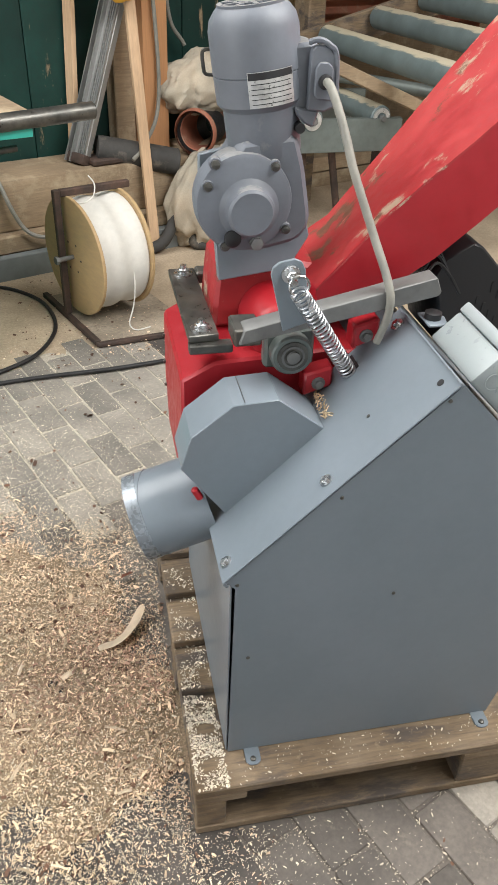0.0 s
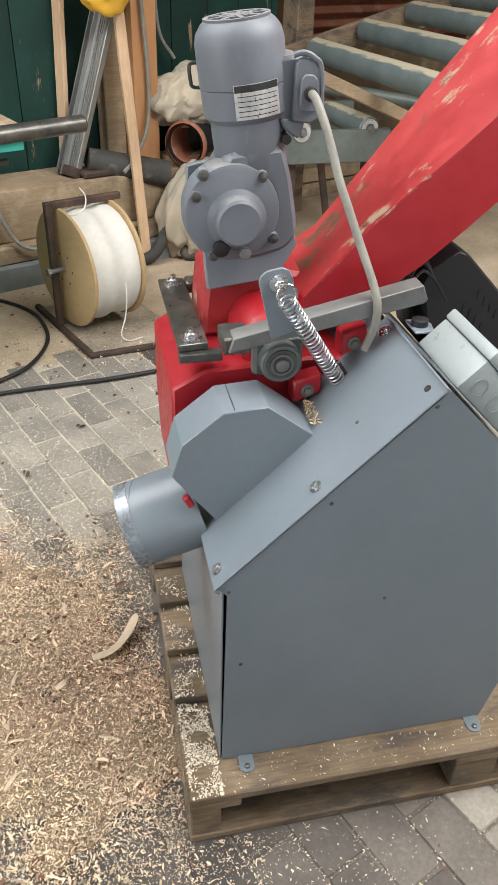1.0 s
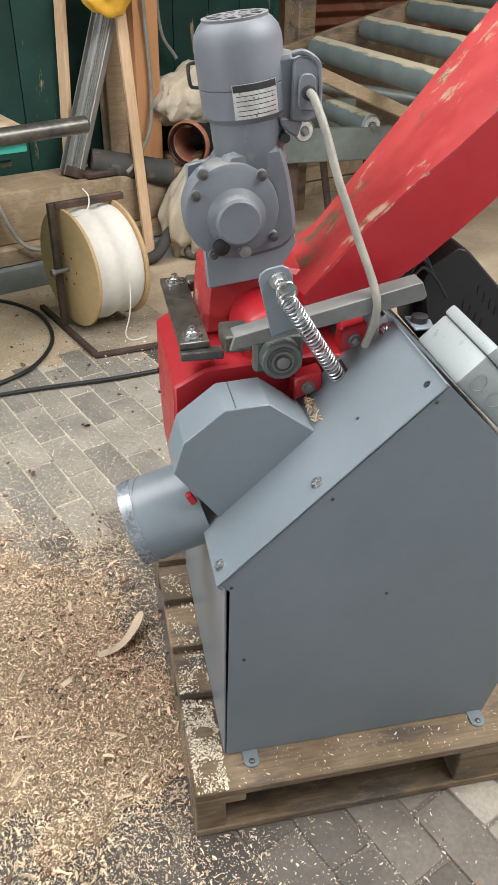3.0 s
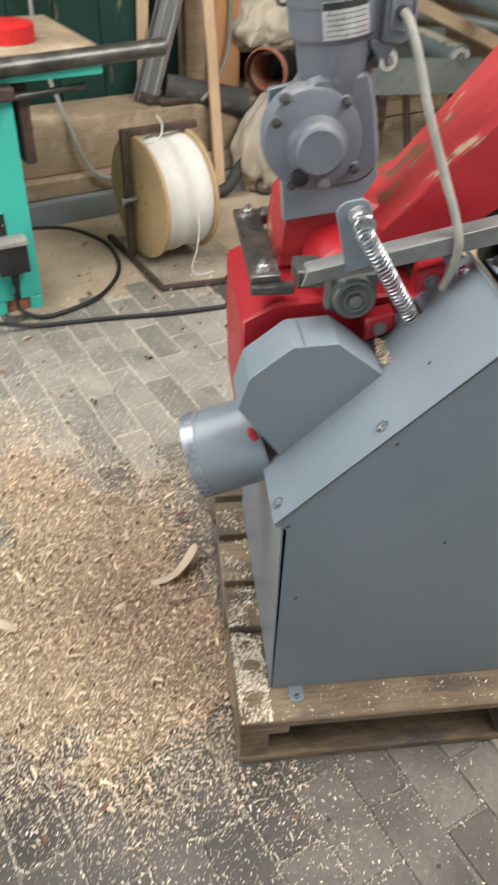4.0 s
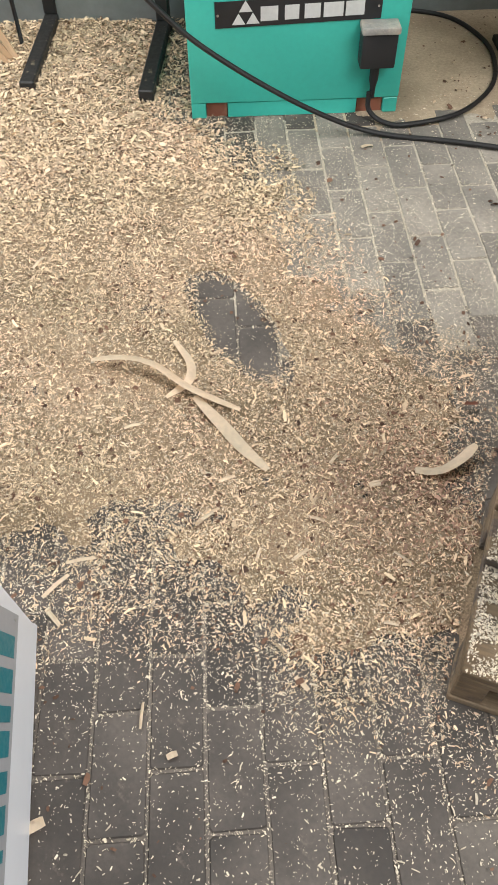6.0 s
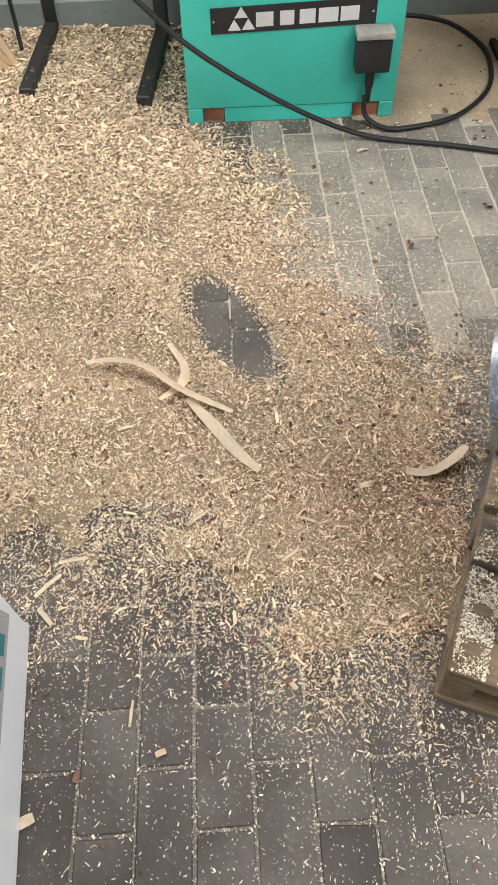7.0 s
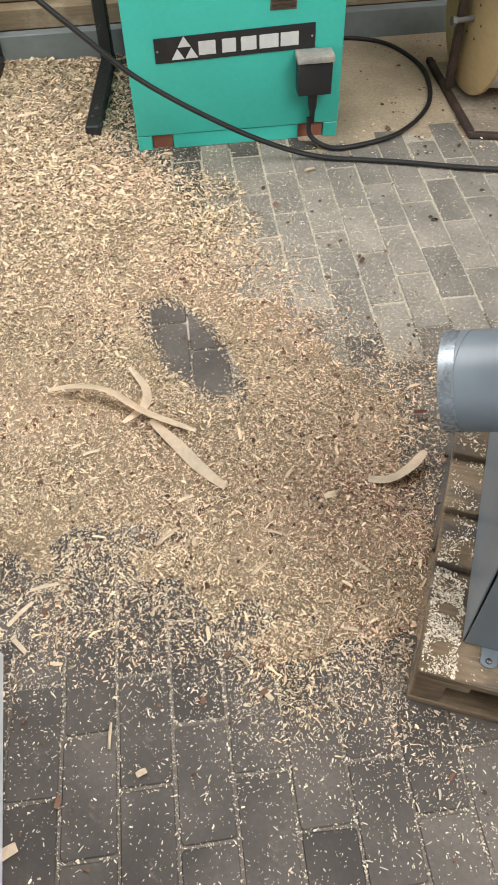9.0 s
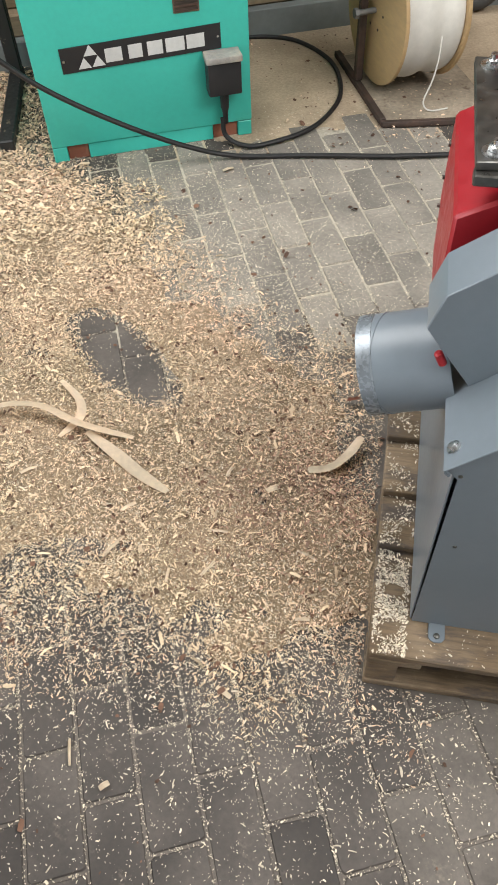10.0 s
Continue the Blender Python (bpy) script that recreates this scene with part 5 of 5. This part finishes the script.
def shaving(pts, width, label, twist=0.5, mat=SHAVING, taper=0.75):
    """A long planed ribbon of wood, curled along its length."""
    path = smooth_path(pts, 8)
    bm = bmesh.new()
    rows = []
    n = len(path)
    for i, p in enumerate(path):
        d = (path[min(i + 1, n - 1)] - path[max(i - 1, 0)]).normalized()
        s = d.cross(Vector((0, 0, 1))).normalized()
        a = twist * math.sin(3.1 * i / n)
        s = s * math.cos(a) + Vector((0, 0, 1)) * math.sin(a)
        w = width * (1 - taper + taper * math.sin(3.14159 * min(1, max(0.03, (i + 0.6) / n))) ** 0.6)
        rows.append([bm.verts.new(p - s * w / 2), bm.verts.new(p + Vector((0, 0, 0.002))), bm.verts.new(p + s * w / 2)])
    for a, b in zip(rows, rows[1:]):
        bm.faces.new((a[0], b[0], b[1], a[1]))
        bm.faces.new((a[1], b[1], b[2], a[2]))
    bmesh.ops.solidify(bm, geom=list(bm.faces), thickness=0.0012)
    return single("wood_shaving", bm, mat, label, "wood shaving", group="long shavings on the heap", smooth=25)


shaving([(-0.06, 0.99, 0.030), (0.02, 0.975, 0.050), (0.10, 0.945, 0.052), (0.19, 0.872, 0.040), (0.31, 0.81, 0.022)], 0.030, "long curled pale shaving arched over the heap", 0.5)
shaving([(0.20, 0.86, 0.020), (0.26, 0.775, 0.020), (0.31, 0.70, 0.018), (0.365, 0.635, 0.014)], 0.034, "flat pale shaving lying on the heap", 0.1)
shaving([(0.15, 1.05, 0.024), (0.19, 0.97, 0.024), (0.185, 0.91, 0.022), (0.13, 0.86, 0.022)], 0.024, "curled pale shaving half buried in the heap", 0.3)
shaving([(0.70, 0.615, 0.014), (0.75, 0.605, 0.022), (0.80, 0.625, 0.030), (0.845, 0.66, 0.040)], 0.036, "curled tan shaving against the pallet", 0.6)
for cx, cy, ln, wd, turn in ((0.396, 0.142, 0.036, 0.3, -50), (0.149, 0.025, 0.020, 0.6, 20), (-0.095, 0.375, 0.070, 0.15, 45), (-0.046, 0.432, 0.065, 0.14, 8), (-0.093, 0.305, 0.050, 0.2, -50), (0.092, 0.099, 0.050, 0.12, 85),
                             (0.635, 0.393, 0.050, 0.14, -45), (0.585, 0.251, 0.030, 0.3, -15), (0.418, 0.415, 0.045, 0.2, 35), (0.218, 0.521, 0.055, 0.18, 38), (-0.244, 1.401, 0.055, 0.2, 60), (-0.086, -0.078, 0.034, 0.6, 25),
                             (0.607, 0.587, 0.034, 0.5, 10), (0.783, 1.93, 0.040, 0.4, 15), (0.33, 0.42, 0.035, 0.2, 70), (0.46, 0.50, 0.04, 0.2, -20), (0.27, 0.62, 0.04, 0.25, 20), (-0.05, 1.62, 0.05, 0.25, -30), (0.52, 0.66, 0.035, 0.25, 50), (0.05, 0.78, 0.04, 0.25, 15)):
    z = max(heap_height(cx, cy), 0) + 0.006
    d = Vector((math.cos(radians(turn)), math.sin(radians(turn)), 0)) * ln / 2
    shaving([Vector((cx, cy, z)) - d, Vector((cx, cy, z + 0.003)), Vector((cx, cy, z)) + d], ln * wd, "small flat splinter of pale wood", 0.1, SHAVING, 0.25)

shaving([(1.03, -0.30, 0.004), (1.045, -0.29, 0.006), (1.06, -0.285, 0.004)], 0.012, "small orange splinter on the paving", 0.1, ORANGE_WOOD, 0.3)
shaving([(0.855, 0.80, 0.02), (0.87, 0.79, 0.03), (0.885, 0.80, 0.02)], 0.02, "reddish bark curl beside the pallet", 0.5, CLAY, 0.4)

# ---------------------------------------------------------------- paving bricks
U, GAP, NEAR_P, FAR_P = 0.105, 0.006, 0.214, 0.236
BRICK_MESHES = {}


def brick_mesh(length, kind, mat=BRICK):
    key = (round(length, 3), kind, mat.name)
    if key not in BRICK_MESHES:
        r = random.Random(kind * 77 + round(length * 1000))
        hx, hy = (U - GAP) / 2, (length - GAP) / 2
        c = 0.005
        ring = [(-hx + c, -hy), (hx - c, -hy), (hx, -hy + c), (hx, hy - c), (hx - c, hy), (-hx + c, hy), (-hx, hy - c), (-hx, -hy + c)]
        ring = [(a + r.uniform(-0.0016, 0.0016), b + r.uniform(-0.0016, 0.0016)) for a, b in ring]
        v = [(a, b, -0.02) for a, b in ring] + [(a, b, -0.0035) for a, b in ring] + [(a * 0.955, b * 0.977, 0.0) for a, b in ring]
        f = []
        for lvl in (0, 8):
            for i in range(8):
                j = (i + 1) % 8
                f.append((lvl + i, lvl + j, lvl + 8 + j, lvl + 8 + i))
        f.append(tuple(range(16, 24)))
        me = bpy.data.meshes.new("brick")
        me.from_pydata(v, [], f)
        me.materials.append(mat)
        BRICK_MESHES[key] = me
    return BRICK_MESHES[key]


def brick_spans(c):
    ys = []
    y = -3.638 + (0.0 if c % 2 else NEAR_P / 2)
    while y < 0.72:
        ys.append(y)
        y += NEAR_P
    y = 1.349 - 2 * FAR_P if c % 2 else 1.230 - 2 * FAR_P
    while y < 3.3:
        if y - ys[-1] > 0.09:
            ys.append(y)
        y += FAR_P
    return list(zip(ys, ys[1:]))


single("joint_filling", bm_box(0.30, 1.16, -0.02, 1.75, 2.12, -0.0034), JOINT_DUST, "pale dust filling the paving joints", "joint", "structure", smooth=0)
rest_v, rest_f = [], []
rb = random.Random(5)
made = 0
for c in range(-30, 24):
    for y0, y1 in brick_spans(c):
        if y1 > 2.9 or (c * U > 0.90 and y0 > 2.02):
            continue
        cx, cy = (c + 0.5) * U, (y0 + y1) / 2
        # Paler in the far rows for dust, and to the right for brighter light.
        me = brick_mesh(y1 - y0, rb.randrange(4), BRICK_DUSTY_LIT if cy + 0.15 * rb.random() > 1.10 or cx + 0.12 * rb.random() > 1.22 else BRICK_HALF_LIT if cx + 0.2 * rb.random() > 0.80 else BRICK)
        m = Matrix.Translation((cx, cy, rb.uniform(-0.0018, 0.0008))) @ Euler((rb.gauss(0, 0.006), rb.gauss(0, 0.010), rb.gauss(0, 0.006))).to_matrix().to_4x4()
        near = -0.25 < cx < 1.55 and -0.55 < cy < 0.45 or 0.42 < cx < 1.62 and 0.45 <= cy < 2.15
        if near and made < 300:
            ob = new("brick", me)
            ob.parent = floor
            ob.matrix_world = m
            made += 1
        elif cx > -1.6 and cy > -1.2:
            k = len(rest_v)
            rest_v.extend([tuple(m @ v.co) for v in me.vertices])
            rest_f.extend([tuple(k + i for i in p.vertices) for p in me.polygons])
me = bpy.data.meshes.new("paving_rest")
me.from_pydata(rest_v, [], rest_f)
me.materials.append(material("paving_brick_rest", (0.070, 0.061, 0.054), 0.8, 0, 0.22, 90, 0.25, 4, 0.35, tint=(0.125, 0.107, 0.092), island=0.15))
ob = new("paving_rest", me)
ob.parent = floor
ob["kind"] = "stuff"

# chips swept into the joints between the bricks
rj = np.random.default_rng(44)
ends = []
for c in range(-12, 16):
    for y0, y1 in brick_spans(c):
        if -0.6 < y0 and y1 < 2.1:
            ends.append((c * U, y0, c * U, y1))
            ends.append((c * U, y0, (c + 1) * U, y0))
ends = np.array(ends)
mid = (ends[:, :2] + ends[:, 2:]) / 2
iy = np.clip(((mid[:, 1] - GY[0]) / CELL).round().astype(int), 0, len(GY) - 1)
ix = np.clip(((mid[:, 0] - GX[0]) / CELL).round().astype(int), 0, len(GX) - 1)
wt = (0.06 + np.sqrt(THIN[iy, ix])) * FREE[iy, ix] * np.hypot(*(ends[:, 2:] - ends[:, :2]).T)
pick = rj.choice(len(ends), 42000, p=wt / wt.sum())
along = rj.random(42000)[:, None]
at = ends[pick, :2] * (1 - along) + ends[pick, 2:] * along + rj.normal(0, 0.0026, (42000, 2))
ln = 0.0028 * np.exp(rj.normal(0, 0.4, 42000))
flakes("joint_chips", np.column_stack([at, rj.uniform(-0.002, 0.002, 42000), ln, ln * rj.uniform(0.25, 0.6, 42000), rj.uniform(0, 6.28, 42000), rj.normal(0, 0.25, 42000), rj.normal(0, 0.4, 42000)]), "pale chips swept into the paving joints", PALE_CHIP)
